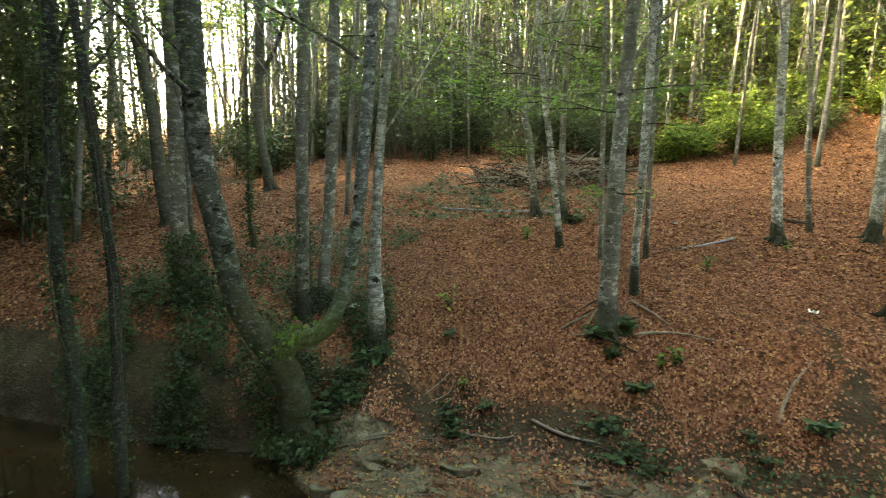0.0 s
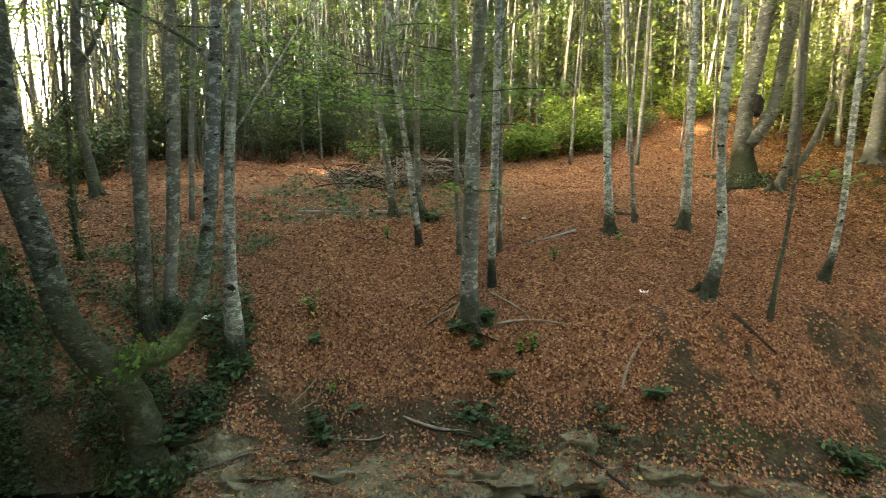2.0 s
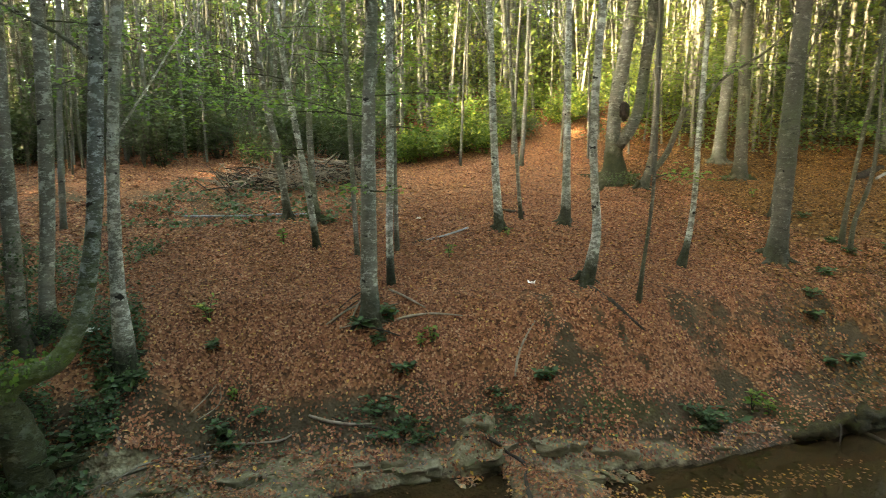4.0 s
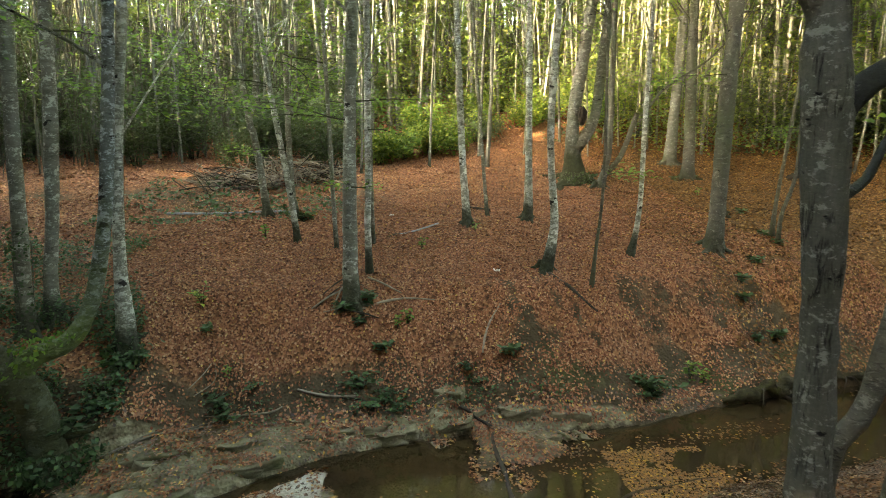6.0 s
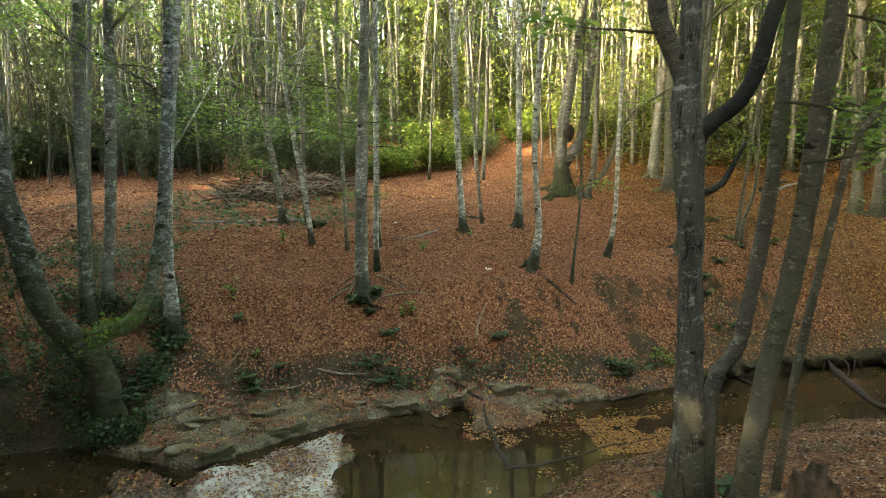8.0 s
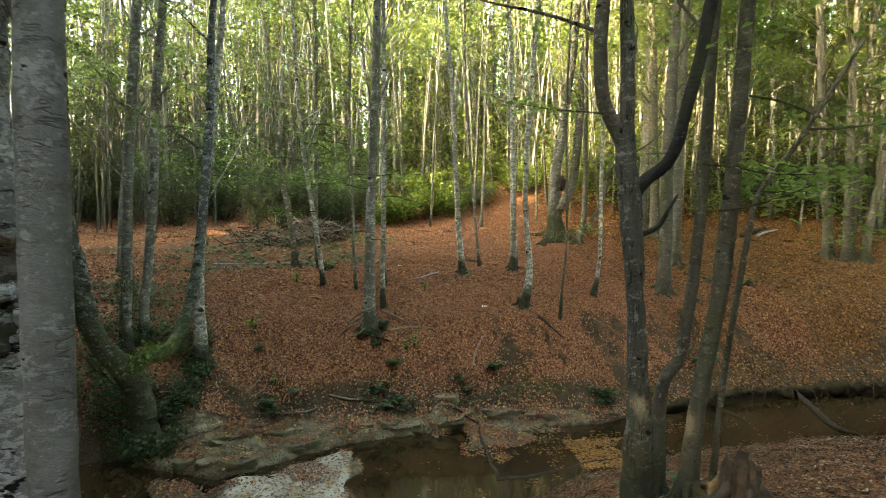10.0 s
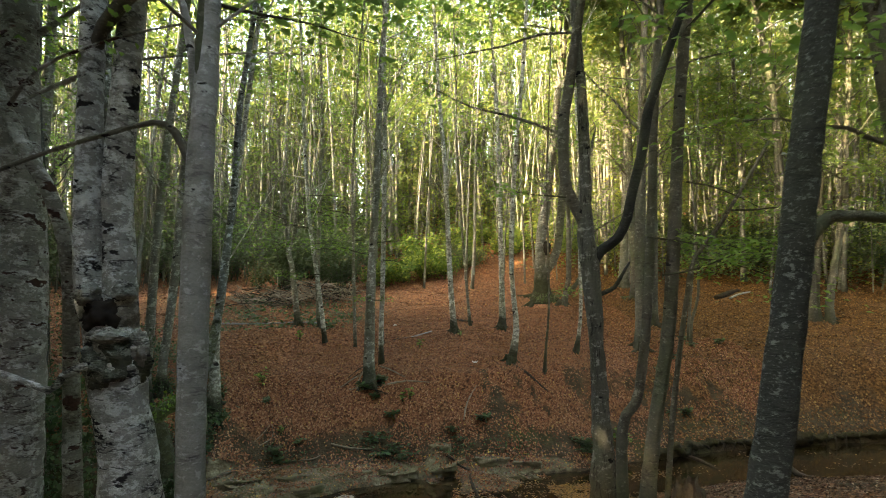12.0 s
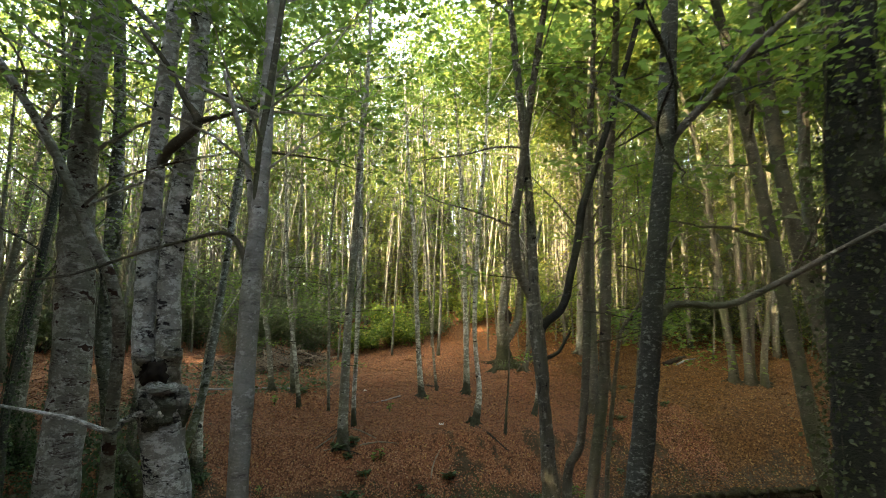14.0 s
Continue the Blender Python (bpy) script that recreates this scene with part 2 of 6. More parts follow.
def ground_material():
    a = Mat("forest_floor", 0.9)
    big = a.noise(0.55, 5, 0.6)
    leafy = a.node("ShaderNodeTexVoronoi", Scale=27.0, Randomness=1.0)
    a.link(a.co, leafy.inputs["Vector"])
    sep = a.t.nodes.new("ShaderNodeSeparateColor")
    a.link(leafy.outputs["Color"], sep.inputs[0])
    litter = a.ramp(sep.outputs[0], (0.0, (0.05, 0.024, 0.014)), (0.35, (0.13, 0.055, 0.027)), (0.7, (0.215, 0.094, 0.043)), (1.0, (0.29, 0.15, 0.075)))
    # ochre litter of the right slope, its shade put into the darker tones
    ochre = a.ramp(sep.outputs[0], (0.0, (0.03, 0.017, 0.008)), (0.35, (0.08, 0.039, 0.014)), (0.7, (0.135, 0.066, 0.022)), (1.0, (0.2, 0.11, 0.042)))
    litter = a.mix(a.attr("old"), litter, ochre)
    litter = a.mix(a.ramp(big, (0.4, 0.0), (0.7, 0.3)), litter, (0.085, 0.038, 0.018))
    soil = a.ramp(a.noise(3.5, 6, 0.7), (0.3, (0.028, 0.02, 0.012)), (0.6, (0.07, 0.052, 0.03)), (0.8, (0.13, 0.102, 0.062)))
    rock = a.ramp(a.noise(2.6, 7, 0.65, a.scaled(1, 1, 3)), (0.3, (0.07, 0.058, 0.032)), (0.52, (0.165, 0.145, 0.088)), (0.75, (0.32, 0.29, 0.198)))
    rock = a.mix(a.ramp(a.noise(1.7, 6, 0.7), (0.5, 0.0), (0.6, 0.85)), rock, a.ramp(a.noise(9.0, 5, 0.7), (0.3, (0.035, 0.022, 0.012)), (0.7, (0.10, 0.062, 0.032))))
    pale = a.ramp(a.noise(2.2, 7, 0.6), (0.3, (0.22, 0.185, 0.145)), (0.5, (0.42, 0.385, 0.33)), (0.8, (0.54, 0.51, 0.46)))
    green = a.ramp(a.noise(7.0, 5), (0.35, (0.032, 0.032, 0.013)), (0.7, (0.066, 0.066, 0.028)))
    e2, e3 = a.noise(2.2, 6, 0.75), a.noise(1.5, 4, 0.6)

    def mask(name, lo=0.38, hi=0.6):
        v = a.maths("ADD", a.attr(name), a.maths("MULTIPLY", a.maths("SUBTRACT", e3 if name == "pale" else e2, 0.5), 1.2))
        return a.ramp(v, (lo, 0.0), (hi, 1.0))

    c = a.mix(mask("soil"), litter, soil)
    c = a.mix(mask("rock"), c, rock)
    c = a.mix(mask("pale"), c, pale)
    c = a.mix(mask("mossy", 0.45, 0.75), c, green)
    c = a.mix(0.6, c, a.ramp(a.noise(30, 6, 0.7), (0.3, 0.5), (0.7, 1.0)), "MULTIPLY")
    a.colour(c)
    wet = a.ramp(mask("wet"), (0.0, 0.95), (1.0, 0.6))
    a.link(wet, a.b.inputs["Roughness"])
    a.bump(a.mix(0.5, leafy.outputs["Distance"], a.noise(14, 8, 0.7)), 0.8, 0.05)
    return a.m


def water_material():
    a = Mat("stream_water", 0.04, 0.35)
    a.b.inputs["IOR"].default_value = 1.33
    murk = a.ramp(a.noise(0.8, 4), (0.3, (0.02, 0.013, 0.007)), (0.7, (0.042, 0.026, 0.01)))
    a.colour(murk)
    a.b.inputs["Transmission Weight"].default_value = 0.35
    a.bump(a.noise(4.0, 3), 0.06, 0.02)
    return a.m


def stick_material(name, one, two):
    a = Mat(name, 0.85)
    r = a.random()
    c = a.ramp(a.noise(5.0, 5, 0.7, a.scaled(2, 2, 2, r)), (0.3, one), (0.7, two))
    a.colour(c)
    a.bump(a.noise(50, 4), 0.5, 0.006)
    return a.m


GROUND, WATER_MAT = ground_material(), water_material()
STICK = stick_material("dead_branch", (0.085, 0.065, 0.045), (0.24, 0.20, 0.15))
STICK_BANK = stick_material("grey_root", (0.05, 0.042, 0.032), (0.15, 0.13, 0.1))
STICK_DARK = stick_material("wet_wood", (0.012, 0.010, 0.008), (0.045, 0.036, 0.027))
STICK_GREY = stick_material("weathered_pole", (0.12, 0.125, 0.135), (0.24, 0.25, 0.275))
# near black, puts the dark inside the hollows into colour
HOLLOW_BLACK = stick_material("hollow_black", (0.006, 0.005, 0.004), (0.022, 0.017, 0.013))
STUMP_BARK = stick_material("stump_bark", (0.014, 0.011, 0.008), (0.085, 0.068, 0.05))
PAPER = stick_material("litter_paper", (0.62, 0.61, 0.60), (0.8, 0.8, 0.79))


# ---- shape helpers ----
def mesh_from(name, verts, faces, material, smooth_faces=True):
    me = bpy.data.meshes.new(name)
    me.from_pydata([tuple(v) for v in verts] if not isinstance(verts, np.ndarray) else verts.tolist(), [], faces if isinstance(faces, list) else faces.tolist())
    me.materials.append(material)
    if smooth_faces:
        me.polygons.foreach_set("use_smooth", np.ones(len(me.polygons), bool))
    me.update()
    return me


def part(name, me, parent=None, label=""):
    ob = new(name, me)
    if parent:
        ob.parent = parent
    return tagged(ob, label) if label else ob


def thing(name, at, label, category, group="", kind=""):
    ob = new(name)
    ob.empty_display_size = 0.2
    ob.matrix_basis = pose(*at)
    return tagged(ob, label, category, group, kind)


def spline(points, step=0.25):
    """Rounds off a line of (x, y, z, r) rows; gives even rows along it."""
    p = np.array(points, float)
    p = np.vstack([2 * p[0] - p[1], p, 2 * p[-1] - p[-2]])
    out = []
    for i in range(1, len(p) - 2):
        a, b, c, d = p[i - 1:i + 3]
        count = max(2, int(np.linalg.norm((c - b)[:3]) / step))
        for u in np.arange(count) / count:
            out.append(0.5 * (2 * b + (c - a) * u + (2 * a - 5 * b + 4 * c - d) * u * u + (3 * b - a - 3 * c + d) * u ** 3))
    out.append(p[-2])
    out = np.array(out)
    out[:, 3] = np.maximum(out[:, 3], 0.003)
    return out


def tube(points, sides=10, step=0.25, rough=0.05, seed=1, flare=0.0, closed=True):
    """Vertices and faces of a bent, tapered, slightly uneven tube; flare spreads its foot into roots."""
    line = spline(points, step)
    way = np.gradient(line[:, :3], axis=0)
    way /= np.linalg.norm(way, axis=1)[:, None] + 1e-9
    side = np.cross(way, (0.31, 0.95, 0.02) if abs(way[0][2]) > 0.5 else (0, 0, 1))
    side /= np.linalg.norm(side, axis=1)[:, None] + 1e-9
    other = np.cross(way, side)
    rng = np.random.RandomState(seed)
    ang = np.linspace(0, 2 * np.pi, sides, endpoint=False)
    lobes = 1 + 0.55 * np.sin(ang * rng.randint(3, 5) + rng.uniform(0, 6)) + 0.25 * np.sin(ang * 7 + rng.uniform(0, 6))
    run = np.concatenate([[0], np.cumsum(np.linalg.norm(np.diff(line[:, :3], axis=0), axis=1))])
    wob = rng.normal(0, 1, (len(line), sides))
    wob = (wob + np.roll(wob, 1, 1) + np.roll(wob, -1, 1)) / 3
    slow = 1 + rough * 1.4 * np.sin(run * 2.1 + rng.uniform(0, 6)) * 0.5
    rad = line[:, 3:4] * (slow[:, None] + rough * wob)
    if flare:
        k = np.exp(-run / 0.16)[:, None]
        rad = rad * (1 + flare * k * lobes[None, :])
    v = line[:, None, :3] + rad[:, :, None] * (np.cos(ang)[None, :, None] * side[:, None] + np.sin(ang)[None, :, None] * other[:, None])
    v = v.reshape(-1, 3)
    n = len(line)
    i, j = np.meshgrid(np.arange(n - 1), np.arange(sides), indexing="ij")
    a, b = i * sides + j, i * sides + (j + 1) % sides
    f = np.stack([a, b, b + sides, a + sides], -1).reshape(-1, 4).tolist()
    if closed:
        f.append(list(range(sides))[::-1])
        f.append([(n - 1) * sides + k for k in range(sides)])
    return v, f


def joined(pieces):
    verts, faces, base = [], [], 0
    for v, f in pieces:
        verts.append(np.asarray(v))
        faces += [[k + base for k in q] for q in f]
        base += len(v)
    return np.vstack(verts), faces


def blades(at, along, up, length, width, fold=0.25):
    """Folded leaves: two triangles pairs hinged at the midrib. All arguments are arrays of n rows."""
    at, along, up = (np.asarray(k, float) for k in (at, along, up))
    along = along / (np.linalg.norm(along, axis=1)[:, None] + 1e-9)
    side = np.cross(up, along)
    side /= np.linalg.norm(side, axis=1)[:, None] + 1e-9
    lift = np.cross(along, side)
    length, width = np.asarray(length)[:, None], np.asarray(width)[:, None]
    a, d = at, at + along * length
    m = at + along * length * 0.48
    l = m + side * width * 0.5 + lift * width * fold
    r = m - side * width * 0.5 + lift * width * fold
    v = np.stack([a, r, d, l], 1).reshape(-1, 3)
    k = np.arange(len(at))[:, None] * 4
    f = np.concatenate([k + (0, 1, 2), k + (0, 2, 3)], 1).reshape(-1, 3)
    return v, f


def fast_mesh(name, v, f, material):
    me = bpy.data.meshes.new(name)
    n, k = len(f), f.shape[1]
    me.vertices.add(len(v))
    me.vertices.foreach_set("co", np.ascontiguousarray(v, dtype=np.float32).ravel())
    me.loops.add(n * k)
    me.loops.foreach_set("vertex_index", np.ascontiguousarray(f, dtype=np.int32).ravel())
    me.polygons.add(n)
    me.polygons.foreach_set("loop_start", np.arange(0, n * k, k, dtype=np.int32))
    me.materials.append(material)
    me.update(calc_edges=True)
    return me


# ---- the lie of the land ----
def smooth(a, b, v):
    k = np.clip((v - a) / (b - a), 0, 1)
    return k * k * (3 - 2 * k)


def wave(x, y, size, seed):
    """Cheap rolling noise, about -1 to 1."""
    rng = np.random.RandomState(seed)
    out = np.zeros_like(np.asarray(x, float))
    for i in range(6):
        a, p, k = rng.uniform(0, 6.28), rng.uniform(0, 6.28), rng.uniform(0.6, 1.9)
        out = out + np.sin((np.cos(a) * x + np.sin(a) * y) * 6.28 * k / size + p)
    return out / 3.5


# along the stream: s (to the right), across it: n (away from the first camera)
FAR_S, FAR_N = (-30, -14, -10.5, -8.3, -5.6, -3.7, -2.3, 0, 3, 4, 6.4, 9.5, 14, 40), (2.0, 2.9, 3.7, 4.3, 4.6, 5.05, 5.35, 5.5, 5.5, 5.75, 6.35, 6.6, 6.4, 4.0)
NEAR_S, NEAR_N = (-30, -14, -10.5, -8, -4, -1.0, 1.0, 2.2, 4, 6.5, 9, 14, 40), (1.2, 2.0, 2.6, 2.0, 2.2, 2.7, 2.9, 3.7, 4.3, 4.5, 4.5, 4.2, 1.5)
BANK_D, BANK_Z = (0, 0.1, 0.25, 0.6, 1.0, 1.6, 2.5, 4.5, 7, 10, 13, 17, 26, 45, 100, 400), (0.1, 0.38, 0.58, 0.86, 1.15, 1.58, 1.85, 2.0, 2.32, 2.85, 3.25, 3.5, 4.0, 5.0, 7.0, 12.0)
SHORE_E, SHORE_Z = (0, 0.4, 1.5, 2.8, 4.5, 9, 40, 400), (0.0, 0.22, 0.7, 1.08, 1.3, 1.5, 2.0, 6.0)
WATER = 0.04


def stream(x, y):
    return 0.927 * x - 0.375 * y, 0.375 * x + 0.927 * y


def ground_z(x, y):
    x, y = np.asarray(x, float), np.asarray(y, float)
    s, n = stream(x, y)
    far, near = np.interp(s, FAR_S, FAR_N), np.interp(s, NEAR_S, NEAR_N)
    far = far + 0.06 * wave(s, n * 0.3, 2.9, 3) + 0.025 * wave(s, n * 0.6, 0.7, 5)
    near = near + 0.12 * wave(s, n * 0.2, 2.1, 4)
    d, e = n - far, near - n
    # the far bank: steeper and undercut on the right
    bank = np.interp(d, BANK_D, BANK_Z)
    gentle = smooth(-3.4, -2.4, s) * (1 - smooth(4.0, 5.2, s))
    bank = bank + gentle * (np.interp(d, (0, 0.2, 0.6, 1.0, 1.6, 2.5), (0.1, 0.24, 0.6, 1.02, 1.56, 1.85)) - np.interp(d, BANK_D, BANK_Z)) * (1 - smooth(1.6, 2.5, d))
    cut = smooth(3.8, 5.5, s) * (1 - smooth(0.15, 1.6, d)) * smooth(0.0, 0.07, d) * 0.05
    bank = bank * (1 - 0.55 * smooth(2.2, 4.6, s) * (1 - smooth(0.3, 1.5, d)))
    hill = smooth(9, 17, d) * smooth(-14, 10, s) * (0.24 * np.clip(d - 10.5, 0, 45)) + 0.05 * np.clip(s - 3, 0, 40) * smooth(2, 7, d)
    hill = hill + 0.02 * np.clip(s - 6, 0, 60) * np.clip(s - 6, 0, 60) * smooth(1.5, 6, d) * 0.12
    rough = 0.05 * wave(x, y, 2.6, 11) + 0.024 * wave(x, y, 0.8, 12) + 0.012 * wave(x, y, 0.33, 13)
    up = bank + cut + hill + rough * smooth(0.1, 1.2, d)
    shore = np.interp(e, SHORE_E, SHORE_Z) + rough * smooth(0.2, 1.5, e)
    # the bed: rock apron below the left bank, a pool, bars of leaves
    bed = -0.22 + 0.04 * wave(x, y, 1.1, 21)
    lip = np.interp(s, (-4.2, -2.7, -0.96, 0.1, 0.8), (4.6, 3.95, 5.0, 5.25, 5.5))
    apron = smooth(0.0, 0.22, n - lip) * smooth(-4.4, -3.6, s) * (1 - smooth(0.6, 1.0, s))
    steps = 0.38 + 0.10 * np.floor(3 * np.clip((n - lip) / 1.2, 0, 1) + 0.35 * wave(x, y, 1.3, 22)) / 2
    bed = bed + apron * steps
    slab = smooth(-4.0, -3.3, s) * (1 - smooth(-0.95, -0.7, s + 0.2 * wave(x, y, 0.9, 23))) * smooth(2.7, 2.9, n) * (1 - smooth(-0.12, -0.02, n - lip + 0.06))
    bed = bed + slab * (0.31 + 0.02 * wave(x, y, 0.5, 25))
    bar = smooth(0.25, 0.55, s + 0.15 * wave(x, y, 0.9, 24)) * (1 - smooth(1.2, 3.6, s)) * smooth(2.6, 3.2, n)
    bed = bed + bar * 0.225
    ledge = smooth(0.6, 1.2, s) * (1 - smooth(2.4, 3.2, s)) * smooth(4.6, 5.0, n) * 0.1
    bed = bed + ledge
    z = np.where(d > 0, np.maximum(up, bed), np.where(e > 0, np.maximum(shore, bed * 0 - 0.3), bed))
    # a soft foot to both banks
    z = np.where((d <= 0) & (d > -0.35), np.maximum(bed, -0.05 + (d + 0.35) * 0.2), z)
    z = np.where((e <= 0) & (e > -0.5), np.maximum(bed, -0.14 + (e + 0.5) * 0.28), z)
    return z


# ---- the ground: one sheet, finest by the stream ----
def spread(core0, core1, step, far):
    mid = np.arange(core0, core1 + 1e-6, step)
    grow = [step]
    while sum(grow) < far:
        grow.append(grow[-1] * 1.11)
    out = np.cumsum(grow)
    return np.concatenate([core0 - out[::-1], mid, core1 + out])


def bare_patch(x, y, s, d):
    """Where the slope's leaves are thin and moss shows."""
    slope = smooth(0.0, 0.6, wave(x, y, 1.7, 36) + 0.5 * wave(x, y, 0.6, 38) + 0.5 * smooth(2.5, 5.0, s)) * smooth(0.6, 1.6, s) * (1 - smooth(7.0, 9.0, s)) * smooth(0.2, 0.5, d) * (1 - smooth(1.7, 2.6, d))
    back = smooth(-0.5, 0.3, wave(x, y, 3.1, 37)) * (1 - smooth(-1.0, 2.5, s)) * smooth(4.6, 6.2, d) * (1 - smooth(9.0, 10.5, d))
    return np.maximum(slope, back)


def build_ground():
    xs, ys = spread(-6.5, 10.5, 0.065, 420), spread(0.0, 9.5, 0.065, 420)
    x, y = np.meshgrid(xs, ys, indexing="ij")
    z = ground_z(x, y)
    nx, ny = x.shape
    v = np.stack([x, y, z], -1).reshape(-1, 3)
    i, j = np.meshgrid(np.arange(nx - 1), np.arange(ny - 1), indexing="ij")
    a = i * ny + j
    f = np.stack([a, a + ny, a + ny + 1, a + 1], -1).reshape(-1, 4)
    me = fast_mesh("ground", v, f, GROUND)
    me.polygons.foreach_set("use_smooth", np.ones(len(f), bool))
    x, y, z = v.T
    s, n = stream(x, y)
    d = n - np.interp(s, FAR_S, FAR_N)
    low = z - WATER
    beyond = np.where(d > -0.3, 1.0, 1 - smooth(0.1, 0.4, low))
    masks = {
        "soil": 0.5 * bare_patch(x, y, s, d) + (1 - smooth(0.4, 1.15 + 0.25 * wave(x, y, 1.9, 31), d)) * 0.75 * beyond + 0.45 * smooth(0.2, 0.9, wave(x, y, 1.3, 33)) * (1 - smooth(0.8, 1.9, d)) + 0.25 * smooth(3.0, 5.5, s) * (1 - smooth(0.1, 0.35, d)),
        "rock": smooth(-1.7, -1.2, n - 5.5) * (1 - smooth(0.05, 0.35, d)) * smooth(-4.4, -3.0, s) * (1 - smooth(2.6, 3.6, s)) * smooth(-0.02, 0.05, low) * 0.9,
        "pale": smooth(-2.75, -2.3, s) * (1 - smooth(-1.0, -0.8, s)) * smooth(2.9, 3.2, n) * (1 - smooth(-0.12, 0.0, n - np.interp(s, (-4.2, -2.7, -0.96, 0.1, 0.8), (4.6, 3.95, 5.0, 5.25, 5.5)))) * 0.66,
        "mossy": 0.2 * bare_patch(x, y, s, d) + smooth(-0.6, -0.1, d) * (1 - smooth(0.5, 1.1, d)) * (0.36 + 0.35 * wave(x, y, 1.2, 35)) + smooth(8.0, 10.0, n) * (1 - smooth(12.5, 14.5, n)) * (1 - smooth(-1.5, 1.0, s)) * 0.3,
        # spread of the ochre litter, whose darker tone stands in for shade
        "old": smooth(4.0, 8.5, s),
        "wet": 1 - smooth(0.0, 0.1, low),
    }
    for name, values in masks.items():
        at = me.attributes.new(name, "FLOAT", "POINT")
        at.data.foreach_set("value", np.asarray(values, np.float32))
    ob = new("ground", me)
    tagged(ob, "woodland floor of brown fallen beech leaves with a muddy stream bank", "ground", kind="structure")
    return ob


ground = build_ground()


def build_water():
    ss = np.arange(-30, 40.1, 0.5)
    v, f = [], []
    for s in ss:
        for n in (np.interp(s, NEAR_S, NEAR_N) - 0.5, np.interp(s, FAR_S, FAR_N) + 0.4):
            v.append((0.927 * s + 0.375 * n, -0.375 * s + 0.927 * n, WATER))
    for k in range(len(ss) - 1):
        f.append([2 * k, 2 * k + 2, 2 * k + 3, 2 * k + 1])
    tagged(new("water", mesh_from("water", v, f, WATER_MAT)), "shallow brown stream water with floating leaves", "water", kind="structure")


build_water()


# ---- trees ----
def spray(line, count, reach, size, rng, droop=0.1):
    """Leaves in a flat, layered spray along a limb (rows x, y, z, r)."""
    k = rng.uniform(0.25, 1.02, count) * (len(line) - 1)
    i = np.clip(k.astype(int), 0, len(line) - 2)
    u = (k - i)[:, None]
    p = line[i, :3] * (1 - u) + line[i + 1, :3] * u
    way = line[i + 1, :3] - line[i, :3]
    way[:, 2] *= 0.3
    way /= np.linalg.norm(way, axis=1)[:, None] + 1e-9
    side = np.cross(way, (0, 0, 1.0))
    sg = rng.choice((-1, 1), count)[:, None]
    out = np.abs(rng.normal(0, 0.55, count))[:, None] * reach
    p = p + side * sg * out + way * out * 0.5 + np.array((0, 0, 1.0)) * (rng.normal(0, 0.07, count)[:, None] * (0.5 + reach) - droop * out)
    along = side * sg * rng.uniform(0.4, 1, count)[:, None] + way * rng.uniform(0.1, 1, count)[:, None] + rng.normal(0, 0.25, (count, 3))
    up = np.array((0, 0, 1.0)) + rng.normal(0, 0.38, (count, 3))
    ln = size * rng.uniform(0.7, 1.25, count)
    return blades(p, along, up, ln, ln * 0.62)


def limb_line(start, az, length, rise, radius, rng):
    rows, p, r = [], np.array(start, float), radius
    for k in range(6):
        rows.append((*p, r * (1 - 0.16 * k)))
        az += rng.normal(0, 0.16)
        rise += rng.normal(-0.03, 0.1)
        p = p + length / 5 * np.array((math.cos(az) * math.cos(rise), math.sin(az) * math.cos(rise), math.sin(rise)))
    return rows


def at_height(line, z):
    k = int(np.argmin(np.abs(line[:, 2] - z)))
    return line[k]


def stacked(blocks):
    v = np.vstack([b[0] for b in blocks])
    f, base = [], 0
    for b in blocks:
        f.append(b[1] + base)
        base += len(b[0])
    return v, np.vstack(f)


def grow_crown(tree, line, low, high, limbs, leaves, size, rng, bark, leaf, reach=(0.9, 2.2), rise=(0.25, 0.9)):
    """Limbs round a stem between two heights, with leaf sprays on them. Heights count from the foot."""
    blocks = []
    for k in range(limbs):
        h = low + (high - low) * ((k + rng.uniform(0.1, 0.9)) / limbs)
        q = at_height(line, h)
        long = rng.uniform(*reach) * (1.15 - 0.55 * (h - low) / max(high - low, 0.1))
        rows = limb_line(q[:3], rng.uniform(0, 6.283), long, rng.uniform(*rise), max(0.008, min(q[3] * 0.36, 0.035)), rng)
        part("limb", mesh_from("limb", *tube(rows, 5, 0.5, 0.04, k), bark), tree)
        blocks.append(spray(np.array(rows), int(leaves / limbs * rng.uniform(0.5, 1.5)) + 3, long * 0.45, size, rng))
    v, f = stacked(blocks)
    part("crown", fast_mesh("crown", v, f, leaf), tree)


